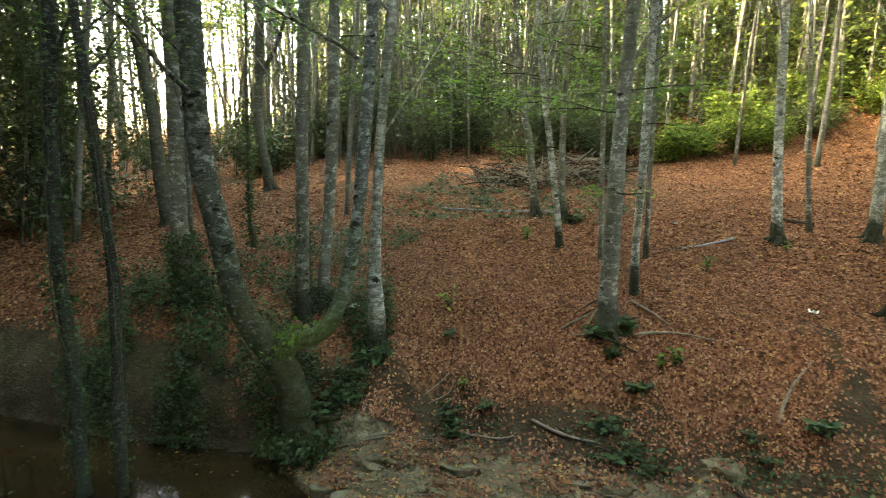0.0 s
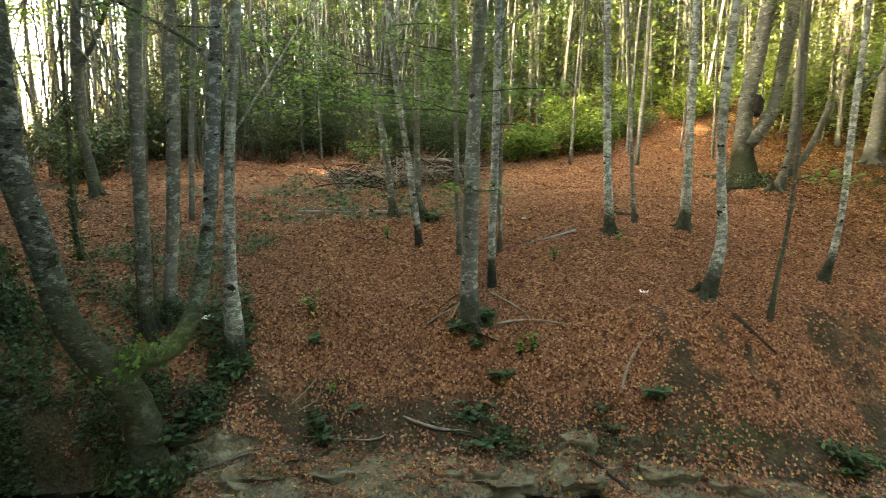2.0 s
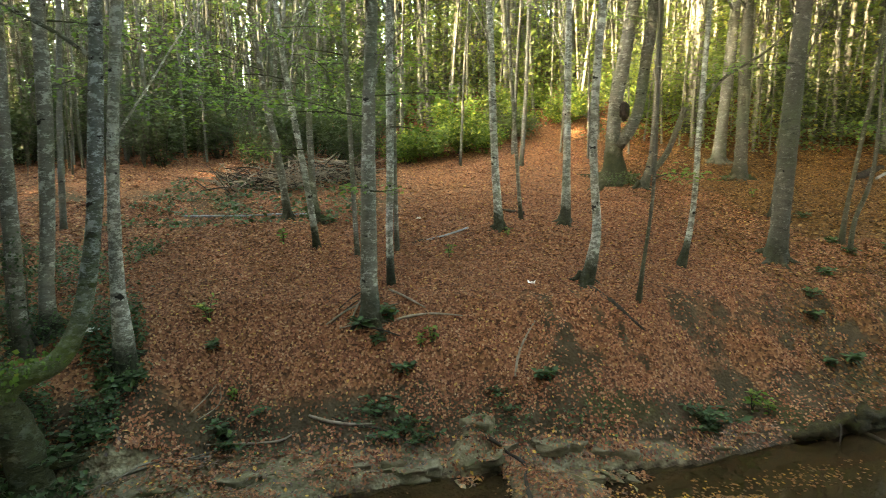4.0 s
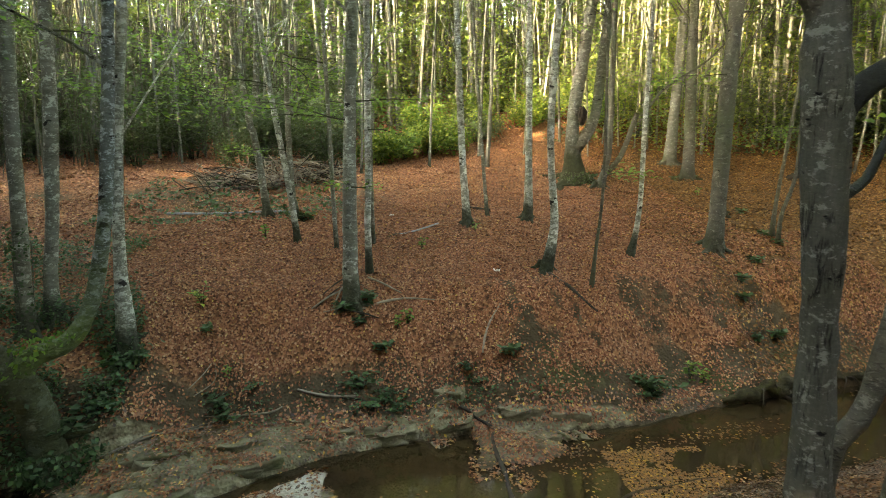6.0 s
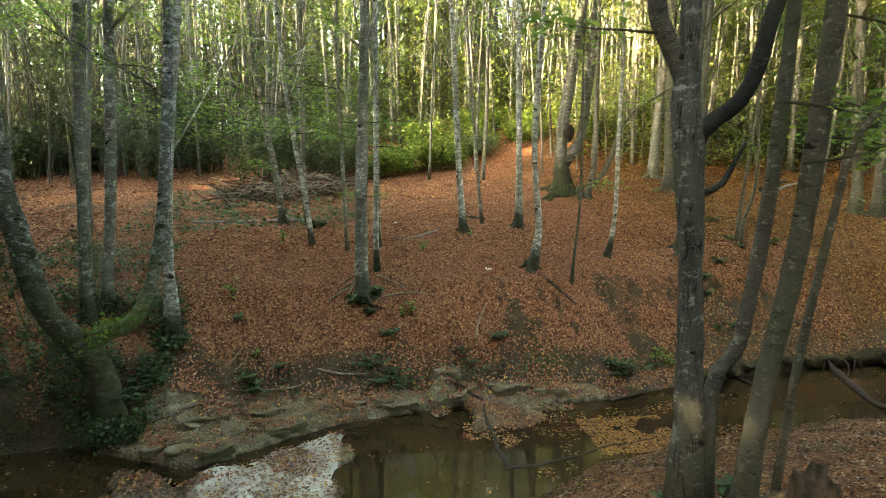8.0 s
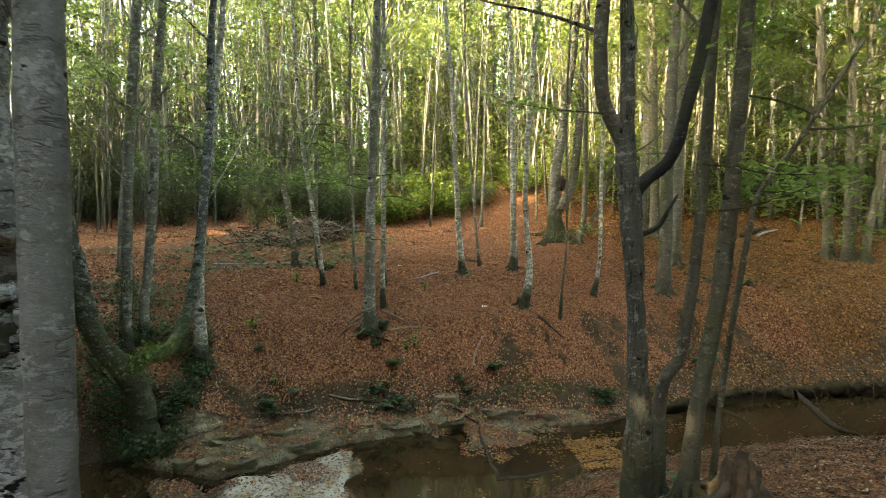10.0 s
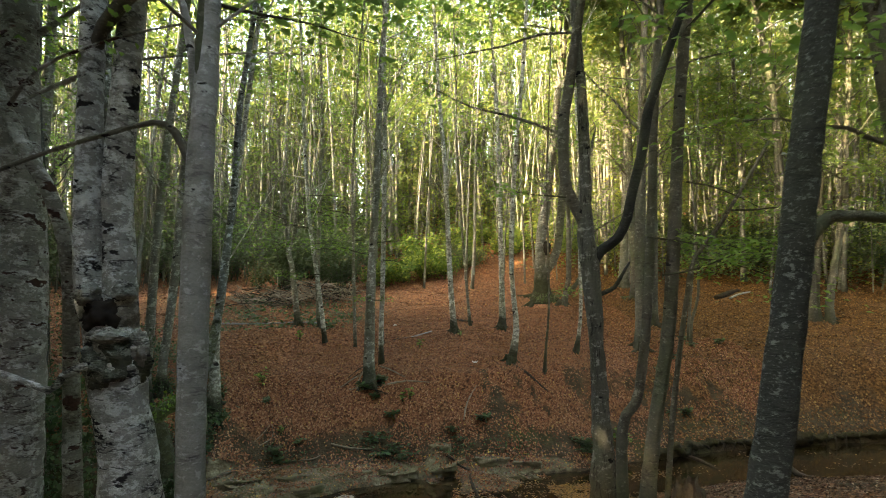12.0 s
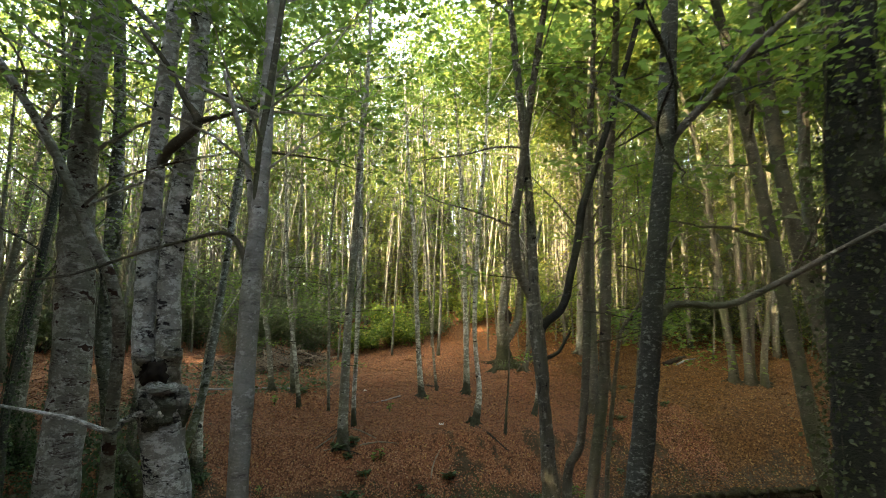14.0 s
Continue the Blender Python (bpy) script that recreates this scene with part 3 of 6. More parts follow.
def tree(label, rows, top=0, bark=None, flare=0.5, sides=14, crown=None, seed=0, stems=(), group="beeches of the clearing", rough=0.05, category="tree", girth=0.8):
    """A tree whose stem follows rows of (x, y, z, r), carried on to the height top; stems: further rows that fork off; girth scales the clearing's trunks."""
    rng = np.random.RandomState(seed + 5)
    bark = bark or BARK
    if group == "beeches of the clearing":
        rows, flare = [(x, y, z, r * girth) for x, y, z, r in rows], flare * 0.75
    x0, y0, z0, r0 = rows[0]
    foot = float(ground_z(x0, y0))
    zb = min(z0, foot)
    base = thing("tree", (x0, y0, zb), label, category, group)
    local = [(x - x0, y - y0, z - zb, r) for x, y, z, r in rows]
    local[0] = (0, 0, -0.12, r0)

    def carried_on(l):
        a, b = np.array(l[-2]), np.array(l[-1])
        way = (b - a)[:3]
        way = way / np.linalg.norm(way)
        out, p = list(l), b.copy()
        while p[2] < top - zb:
            way = way + rng.normal(0, 0.035, 3) + np.array((0, 0, 0.05))
            way /= np.linalg.norm(way)
            p = np.array((*(p[:3] + way * 1.3), max(0.012, p[3] * 0.88)))
            out.append(tuple(p))
        return out

    whole = carried_on(local) if top else local
    trunk = part("trunk", mesh_from("trunk", *tube(whole, sides, 0.1, rough, seed, flare * 1.35), bark), base)
    if r0 >= 0.075 and "water" not in label:
        turn = rng.uniform(0, 6.283)
        for k in range(5):
            a, far = turn + 1.2566 * k + rng.normal(0, 0.25), r0 * rng.uniform(2.2, 3.6)
            rows_r = []
            for u, high, wide in ((0.55, 0.16, 0.42), (1.05, 0.05, 0.36), (2.0, 0.0, 0.22), (far / r0, -0.05, 0.1)):
                q = (r0 * u * math.cos(a), r0 * u * math.sin(a))
                rows_r.append((*q, float(ground_z(x0 + q[0], y0 + q[1])) - zb + high, r0 * wide))
                a += rng.normal(0, 0.15)
            part("root", mesh_from("root", *tube(rows_r, 7, 0.08, 0.08, seed + k), bark), trunk)
    lines = [spline(whole, 0.3)]
    for st in stems:
        skin = bark
        if not isinstance(st, list):
            st, skin = st
        l = [(x - x0, y - y0, z - zb, r) for x, y, z, r in st]
        if top and st[-1][2] > 4.6 and st[-1][3] > 0.045:
            l = carried_on(l)
        part("stem", mesh_from("stem", *tube(l, max(8, sides - 4), 0.14, 0.05, seed + 7), skin), base)
        lines.append(spline(l, 0.3))
    if top > 11 and y0 > 3:
        for k in range(9):
            q = at_height(lines[0], rng.uniform(2.6, 8.5))
            rows_t = limb_line(q[:3], rng.uniform(0, 6.283), rng.uniform(1.8, 4.0), rng.uniform(0.95, 1.35), rng.uniform(0.009, 0.018), rng)
            part("branch", mesh_from("branch", *tube(rows_t, 5, 0.3, 0.04, seed + k), bark), trunk)
    if crown:
        for q, l in enumerate(lines):
            if l[-1, 2] < 4.5:
                continue
            low, high, limbs, leaves, size, leaf = crown
            grow_crown(base, l, low, max(low + 1, l[-1, 2] - 0.3), limbs, leaves, size, rng, bark, leaf)
            # upper crowns added to shade the ground; on the right paler leaves brighten them
            if top > 10.5 and q == 0:
                grow_crown(base, l, 9.3 if x0 > 8 else 8.0, l[-1, 2], 9, (4200 if x0 > 14 else 5600) if x0 > 8 else (2900 if x0 > 0 else 1300) if y0 < 3 else 900, 0.23 if x0 > 8 else 0.16, rng, bark, LEAF_FAR if x0 > 8 else leaf, (1.8, 4.2) if x0 > 8 else (1.4, 3.4))
    return base


CROWN = (3.8, 14, 12, 1300, 0.068, LEAF)
CROWN_LOW = (2.7, 14, 15, 1700, 0.07, LEAF)
THIN = (3.6, 14, 7, 500, 0.068, LEAF)

# the clearing, nearest the middle first
tree("tall grey beech with pale lichen bands, leafy sticks round its foot", [(1.93, 6.63, 1.5, 0.165), (1.92, 6.64, 1.91, 0.139), (1.93, 6.64, 2.65, 0.122), (1.96, 6.62, 4.05, 0.104), (2.02, 6.59, 5.35, 0.09)], 14.5, BARK, 0.45, 18, CROWN, 1)
tree("slender grey beech stem beside a thicker one", [(2.31, 8.44, 1.9, 0.054), (2.28, 8.46, 2.59, 0.046), (2.24, 8.48, 4.16, 0.044), (2.2, 8.49, 5.79, 0.042)], 13, BARK, 0.4, 10, CROWN_LOW, 2)
tree("slim pale beech beside the tall grey one", [(2.41, 7.17, 1.73, 0.075), (2.4, 7.18, 2.4, 0.067), (2.42, 7.17, 3.34, 0.062), (2.44, 7.16, 5.52, 0.059)], 13.5, BARK_PALE, 0.4, 12, THIN, 3)
tree("thin beech with a dark foot", [(2.99, 8.46, 1.94, 0.06), (2.98, 8.47, 2.36, 0.046), (2.97, 8.47, 4.17, 0.04), (2.97, 8.47, 5.86, 0.039)], 12, BARK, 0.4, 10, THIN, 4)
tree("leaning pale beech with dark knots", [(1.85, 9.25, 1.93, 0.08), (1.79, 9.27, 2.43, 0.071), (1.7, 9.32, 3.19, 0.066), (1.48, 9.42, 4.81, 0.059), (1.39, 9.47, 5.92, 0.053)], 13, BARK_PALE, 0.5, 12, CROWN_LOW, 5)
tree("leaning beech with a dark mossy foot and forked top", [(1.74, 11.38, 2.22, 0.12), (1.7, 11.4, 2.76, 0.096), (1.57, 11.46, 3.87, 0.089), (1.48, 11.5, 4.3, 0.08), (1.25, 11.6, 6.38, 0.05)], 13, BARK, 0.4, 12, CROWN_LOW, 6, stems=[[(1.5, 11.5, 4.2, 0.05), (1.62, 11.48, 4.7, 0.045), (1.72, 11.45, 6.2, 0.04)]])
tree("grey beech with a mossy foot", [(2.28, 10.96, 2.16, 0.11), (2.2, 11.0, 2.66, 0.084), (2.17, 11.01, 3.76, 0.077), (2.18, 11.01, 5.02, 0.07), (2.19, 11.0, 6.34, 0.063)], 14, BARK, 0.4, 12, CROWN_LOW, 7)
tree("straight pale beech beside a fallen pole", [(5.35, 9.15, 2.03, 0.14), (5.32, 9.17, 2.47, 0.109), (5.24, 9.2, 3.54, 0.091), (5.12, 9.26, 6.25, 0.076)], 15, BARK_PALE, 0.35, 14, CROWN, 8)
tree("very thin young beech", [(6.16, 9.61, 2.15, 0.07), (6.1, 9.64, 2.62, 0.052), (5.99, 9.69, 3.98, 0.045), (5.81, 9.78, 6.43, 0.038)], 11, BARK, 0.4, 10, THIN, 9)
tree("straight pale beech with a swollen foot", [(6.89, 9.16, 2.11, 0.15), (6.9, 9.15, 2.51, 0.121), (6.88, 9.16, 3.75, 0.096), (6.83, 9.19, 6.41, 0.076)], 15, BARK_PALE, 0.4, 14, CROWN, 10)
tree("bent beech spotted with white lichen, mossy green foot", [(4.97, 6.11, 1.69, 0.13), (5.06, 6.07, 2.09, 0.1), (5.1, 6.06, 2.53, 0.08), (5.03, 6.09, 3.33, 0.071), (5.0, 6.1, 4.09, 0.069), (5.05, 6.08, 5.54, 0.063)], 13, BARK_PALE, 0.6, 14, THIN, 11)
tree("thin bowed dark sapling in the clearing", [(5.41, 5.5, 1.61, 0.05), (5.45, 5.48, 2.12, 0.033), (5.5, 5.46, 2.74, 0.03), (5.51, 5.45, 3.49, 0.028), (5.48, 5.47, 5.45, 0.024)], 9, BARK_DARK, 0.5, 9, THIN, 12)
tree("slim bowed beech with a dark wet foot", [(6.75, 6.03, 1.84, 0.09), (6.84, 5.99, 2.26, 0.061), (6.88, 5.97, 2.96, 0.051), (6.88, 5.98, 3.96, 0.05), (6.89, 5.97, 5.71, 0.045)], 12, BARK_PALE, 0.6, 12, THIN, 13, stems=[([(6.88, 5.97, 4.25, 0.024), (7.3, 6.0, 4.62, 0.022), (7.8, 6.05, 4.86, 0.02), (8.5, 6.1, 5.2, 0.018), (9.3, 6.2, 5.75, 0.014), (10.0, 6.3, 6.3, 0.008)], BARK_DARK)])
tree("thick leaning beech with smooth dark grey bark", [(8.61, 5.77, 1.8, 0.22), (8.62, 5.76, 2.36, 0.184), (8.63, 5.76, 3.28, 0.172), (8.63, 5.76, 4.59, 0.159), (8.65, 5.75, 5.84, 0.146)], 15, BARK_DARK, 0.4, 16, CROWN, 14)
tree("big old beech with a hollow and a mossy foot", [(10.36, 11.66, 2.72, 0.52), (10.37, 11.69, 3.1, 0.37), (10.35, 11.72, 3.5, 0.3), (10.32, 11.74, 3.94, 0.239), (10.35, 11.72, 4.81, 0.222), (10.5, 11.66, 5.95, 0.219), (10.65, 11.58, 7.32, 0.201)], 16, BARK_OLD, 0.5, 18, CROWN, 15)
tree("crooked beech beside the old one", [(10.48, 10.77, 2.58, 0.2), (10.62, 10.71, 3.08, 0.114), (10.7, 10.67, 3.92, 0.106), (10.67, 10.68, 7.13, 0.082)], 14, BARK_DARK, 0.5, 12, CROWN, 16, stems=[[(10.7, 10.7, 3.0, 0.09), (11.1, 10.6, 3.5, 0.08), (11.5, 10.5, 4.6, 0.07)]])
tree("pale trunk with an ivied foot beside the crooked tree", [(-0.93, 6.89, 1.05, 0.17), (-0.92, 6.88, 1.56, 0.134), (-0.92, 6.88, 2.15, 0.094), (-0.89, 6.87, 2.79, 0.08), (-0.82, 6.83, 3.7, 0.075), (-0.66, 6.76, 5.12, 0.069)], 14, BARK_PALE, 0.5, 16, CROWN, 17)
tree("grey beech with bands of moss", [(-1.97, 7.45, 1.32, 0.14), (-1.99, 7.45, 1.81, 0.115), (-1.95, 7.45, 2.58, 0.105), (-1.89, 7.45, 4.05, 0.098), (-1.8, 7.45, 5.41, 0.091)], 14, BARK, 0.5, 14, CROWN, 18)
tree("grey beech standing close to another", [(-1.72, 7.6, 1.41, 0.14), (-1.72, 7.6, 1.93, 0.105), (-1.63, 7.6, 2.72, 0.099), (-1.52, 7.6, 4.06, 0.096), (-1.45, 7.6, 5.45, 0.089)], 14, BARK, 0.5, 14, CROWN, 19)
tree("stout grey trunk with ivy at its foot", [(-3.67, 7.9, 1.53, 0.24), (-3.76, 7.9, 1.95, 0.182), (-3.81, 7.9, 2.52, 0.144), (-3.77, 7.9, 3.46, 0.133), (-3.69, 7.9, 5.52, 0.127)], 14, BARK, 0.5, 16, CROWN, 20)
tree("dark trunk at the wood's edge", [(-4.61, 14.72, 2.43, 0.18), (-4.71, 14.72, 3.15, 0.16), (-4.84, 14.72, 4.43, 0.143), (-4.6, 14.72, 7.12, 0.124)], 14, BARK_DARK, 0.5, 12, CROWN, 21, stems=[[(-4.8, 14.7, 5.2, 0.07), (-4.3, 14.7, 6.0, 0.05), (-3.9, 14.7, 7.0, 0.04)]])
tree("thin sapling wrapped in ivy", [(-3.32, 9.5, 1.9, 0.055), (-3.36, 9.5, 2.48, 0.043), (-3.32, 9.5, 3.42, 0.038), (-3.3, 9.5, 4.42, 0.032)], 7, BARK_DARK, 0.4, 9, THIN, 22)
tree("leaning dark trunk at the edge of the wood", [(-5.75, 11.53, 1.99, 0.17), (-5.85, 11.53, 2.92, 0.161), (-5.91, 11.53, 4.26, 0.14), (-6.15, 11.53, 6.38, 0.13)], 13, BARK_DARK, 0.4, 12, CROWN, 23)
tree("lichen-spotted trunk wrapped in ivy at the water", [(-3.83, 5.34, -0.12, 0.101), (-3.82, 5.34, 0.65, 0.093), (-3.78, 5.34, 1.63, 0.085), (-3.8, 5.34, 2.44, 0.077), (-3.74, 5.34, 3.42, 0.074), (-3.59, 5.34, 4.92, 0.068)], 11, BARK_MOSS, 0.3, 12, THIN, 24)
tree("thin spotted trunk with ivy at the water", [(-3.44, 5.34, -0.12, 0.078), (-3.38, 5.34, 0.78, 0.072), (-3.3, 5.34, 1.98, 0.064), (-3.28, 5.34, 2.88, 0.06), (-3.37, 5.34, 4.92, 0.05)], 10, BARK_MOSS, 0.3, 12, THIN, 25)

# the crooked tree: a stem that leans back and a mossy arm that swings up
crooked = tree("crooked old tree with a mossy elbowed arm, rooted in the bank", [(-1.7, 6.09, 0.05, 0.22), (-1.76, 6.09, 0.5, 0.19), (-1.81, 6.09, 0.9, 0.195), (-1.92, 6.08, 1.2, 0.195), (-2.09, 6.08, 1.46, 0.175), (-2.29, 6.08, 1.76, 0.155), (-2.43, 6.08, 2.22, 0.143), (-2.52, 6.08, 2.78, 0.138), (-2.65, 6.08, 3.57, 0.138), (-2.67, 6.08, 5.09, 0.143)], 14, BARK_CROOK, 0.35, 18, CROWN, 26, girth=0.92,
    stems=[([(-1.98, 6.07, 1.14, 0.12), (-1.86, 6.05, 1.36, 0.122), (-1.72, 6.05, 1.49, 0.112), (-1.52, 6.07, 1.53, 0.104), (-1.37, 6.09, 1.64, 0.1), (-1.25, 6.1, 1.84, 0.086), (-1.14, 6.1, 2.16, 0.08), (-1.0, 6.1, 2.84, 0.068), (-0.92, 6.1, 3.51, 0.072), (-0.78, 6.1, 5.09, 0.057)], BARK_ARM)])

# the near bank, to the right
tree("forked beech with ridged dark bark on the near bank", [(2.02, 0.37, 1.1, 0.14), (2.0, 0.38, 1.5, 0.118), (2.01, 0.38, 1.77, 0.108), (1.99, 0.39, 2.1, 0.094), (1.98, 0.4, 2.5, 0.09), (1.955, 0.41, 2.95, 0.079), (1.935, 0.42, 3.2, 0.088), (1.93, 0.43, 3.4, 0.09), (1.9, 0.44, 3.75, 0.097), (1.87, 0.46, 4.0, 0.086), (1.87, 0.465, 4.25, 0.066), (1.87, 0.46, 4.6, 0.06), (1.86, 0.47, 5.1, 0.058), (1.84, 0.48, 5.59, 0.056)], 11, BARK_RIDGE, 0.2, 18, (3.6, 10, 7, 420, 0.085, LEAF), 27, group="trees of the near bank", rough=0.09,
    stems=[([(1.91, 0.44, 3.75, 0.07), (1.88, 0.46, 4.05, 0.066), (1.8, 0.51, 4.28, 0.062), (1.71, 0.57, 4.51, 0.058), (1.68, 0.59, 4.86, 0.057), (1.69, 0.58, 5.3, 0.055), (1.73, 0.55, 5.59, 0.053)], BARK_DARK), ([(1.9, 0.44, 3.6, 0.066), (1.95, 0.41, 3.78, 0.062), (2.03, 0.36, 3.88, 0.056), (2.15, 0.28, 3.99, 0.052), (2.23, 0.23, 4.2, 0.052), (2.28, 0.2, 4.47, 0.049), (2.36, 0.15, 4.84, 0.049), (2.42, 0.11, 5.28, 0.05), (2.49, 0.06, 5.57, 0.047)], BARK_BLACK), ([(1.95, 0.42, 3.38, 0.032), (2.08, 0.42, 3.41, 0.025), (2.25, 0.43, 3.47, 0.022), (2.37, 0.44, 3.6, 0.018), (2.5, 0.45, 3.74, 0.011)], BARK_BLACK)])
tree("leaning dark beech on the near bank", [(2.46, 0.24, 1.03, 0.1), (2.53, 0.25, 1.43, 0.084), (2.66, 0.27, 2.01, 0.078), (2.84, 0.2, 3.24, 0.07), (2.98, 0.14, 5.6, 0.062)], 12, BARK_DARK, 0.3, 14, (4.9, 11, 9, 700, 0.085, LEAF), 28, group="trees of the near bank")
tree("dark stem with a kink on the near bank", [(2.42, 0.52, 1.1, 0.075), (2.47, 0.55, 1.91, 0.06), (2.6, 0.49, 2.18, 0.056), (2.65, 0.44, 2.5, 0.053), (2.7, 0.36, 3.57, 0.05), (2.78, 0.32, 5.52, 0.045)], 11, BARK_DARK, 0.3, 12, (4.6, 10, 8, 500, 0.085, LEAF), 29, group="trees of the near bank")
tree("thin bowed sapling on the near bank", [(2.64, 0.13, 1.1, 0.036), (2.69, 0.11, 1.67, 0.03), (2.73, 0.08, 2.28, 0.028), (2.87, 0.01, 3.37, 0.026), (2.95, -0.03, 3.76, 0.025), (3.17, -0.15, 4.1, 0.022), (3.41, -0.28, 4.53, 0.019), (3.68, -0.43, 5.05, 0.017)], 0, BARK_DARK, 0.3, 9, (2.2, 3.8, 5, 260, 0.085, LEAF), 30, group="trees of the near bank")
tree("dark spotted trunk with a long level branch", [(-0.45, -2.33, 1.25, 0.1), (-0.2, -2.47, 2.0, 0.088), (-0.03, -2.57, 2.59, 0.079), (0.08, -2.63, 3.37, 0.072), (0.15, -2.68, 4.09, 0.068), (0.26, -2.74, 5.02, 0.061)], 10, BARK_MOSS, 0.3, 16, (3.6, 8, 8, 600, 0.085, LEAF), 31, group="trees of the near bank",
    stems=[([(0.13, -2.66, 3.7, 0.045), (0.24, -2.73, 3.84, 0.026), (0.46, -2.87, 3.83, 0.022), (0.61, -2.97, 3.86, 0.022), (0.88, -3.14, 4.01, 0.021), (1.18, -3.34, 4.2, 0.018), (1.6, -3.6, 4.45, 0.013)], BARK_DARK), ([(0.22, -2.7, 4.75, 0.035), (0.33, -2.77, 5.02, 0.03), (0.53, -2.9, 5.27, 0.03), (0.75, -3.04, 5.57, 0.028), (0.97, -3.18, 5.83, 0.025), (1.2, -3.32, 6.06, 0.022)], BARK_DARK)])
tree("dark leaning trunk on the near bank", [(5.05, -1.62, 1.1, 0.15), (4.86, -1.51, 1.76, 0.12), (4.72, -1.42, 2.55, 0.105), (4.57, -1.32, 3.94, 0.09), (4.39, -1.21, 5.65, 0.08), (4.12, -1.04, 7.83, 0.065)], 11, BARK_DARK, 0.4, 12, (3.0, 10, 10, 700, 0.09, LEAF), 35, group="trees of the near bank")
tree("thick black trunk wrapped in ivy", [(1.45, -3.22, 1.2, 0.26), (1.48, -3.25, 2.51, 0.2), (1.56, -3.3, 4.02, 0.19), (1.7, -3.39, 6.2, 0.174)], 13, BARK_BLACK, 0.4, 16, (5.5, 12, 8, 600, 0.1, LEAF), 36, group="trees of the near bank")

tree("slanting dark grey beech at the water", [(7.16, -0.98, 1.2, 0.176), (6.9, -0.82, 3.01, 0.156), (6.66, -0.67, 4.49, 0.135), (6.39, -0.52, 6.41, 0.122), (6.27, -0.44, 8.74, 0.108)], 12, BARK_DARK, 0.3, 12, (5.0, 11, 7, 420, 0.085, LEAF), 37, group="trees of the near bank")
tree("slim slanting stem beside the dark beech", [(7.66, -0.99, 1.14, 0.123), (7.1, -0.66, 3.41, 0.102), (7.01, -0.6, 6.04, 0.098), (7.18, -0.71, 8.89, 0.092)], 11, BARK_DARK, 0.3, 10, (5.0, 10, 6, 320, 0.085, LEAF), 38, group="trees of the near bank")

# beyond the stream, to the right
for k, (x, y, r, lean) in enumerate(((14.68, 11.99, 0.17, 0.1), (13.44, 10.29, 0.16, -0.12), (16.95, 15.17, 0.2, 0.05), (11.06, 7.48, 0.13, 0.05), (15.83, 5.54, 0.13, 0.25), (15.37, 5.88, 0.14, -0.3), (15.98, 5.2, 0.11, 0.5), (15.6, 5.5, 0.12, -0.05))):
    z = float(ground_z(x, y))
    tree("grey beech with a mossy foot at the clearing's edge", [(x, y, z, r * 1.25), (x + lean * 0.1, y, z + 0.8, r), (x + lean, y - lean * 0.3, z + 3.2, r * 0.88), (x + lean * 1.6, y - lean * 0.4, z + 5.5, r * 0.75)], 14, BARK_DARK if k not in (0, 2) else BARK_FAR, 0.6, 12, CROWN, 40 + k, girth=1.0)
tree("thin dark leaning sapling with ivy", [(9.98, 5.4, 1.83, 0.06), (10.0, 5.4, 2.4, 0.045), (10.15, 5.3, 3.2, 0.04), (10.1, 5.3, 4.6, 0.03)], 7, BARK_DARK, 0.5, 9, THIN, 50)
tree("thin grey sapling beside the thick beech", [(10.43, 5.81, 1.9, 0.07), (10.45, 5.8, 2.6, 0.05), (10.6, 5.7, 4.6, 0.04)], 8, BARK_DARK, 0.5, 9, THIN, 51)



# the near bank, to the left
tree("smooth grey stem with a black side branch", [(-2.04, -0.86, 1.3, 0.095), (-2.04, -0.89, 2.41, 0.076), (-2.04, -0.89, 3.32, 0.072), (-2.03, -0.9, 4.1, 0.067), (-2.01, -0.91, 4.59, 0.058), (-2.0, -0.91, 5.25, 0.056)], 11, BARK_SMOOTH, 0.3, 18, (3.4, 9, 8, 300, 0.085, LEAF), 32, group="trees of the near bank",
    stems=[[(-2.03, -0.9, 4.2, 0.03), (-2.06, -0.88, 4.52, 0.026), (-2.11, -0.85, 4.92, 0.021), (-2.3, -0.8, 5.6, 0.015)], ([(-2.05, -0.88, 4.1, 0.03), (-2.14, -0.83, 4.31, 0.022), (-2.24, -0.76, 4.37, 0.016), (-2.45, -0.63, 4.31, 0.013), (-2.72, -0.46, 4.22, 0.012), (-3.15, -0.18, 4.05, 0.01), (-3.56, 0.08, 4.0, 0.007)], BARK_DARK),
           ([(-2.03, -0.92, 4.35, 0.03), (-2.04, -0.93, 4.8, 0.03), (-2.01, -0.94, 5.3, 0.028), (-1.97, -0.96, 5.8, 0.024), (-1.94, -0.98, 6.23, 0.02)], BARK_DARK)])
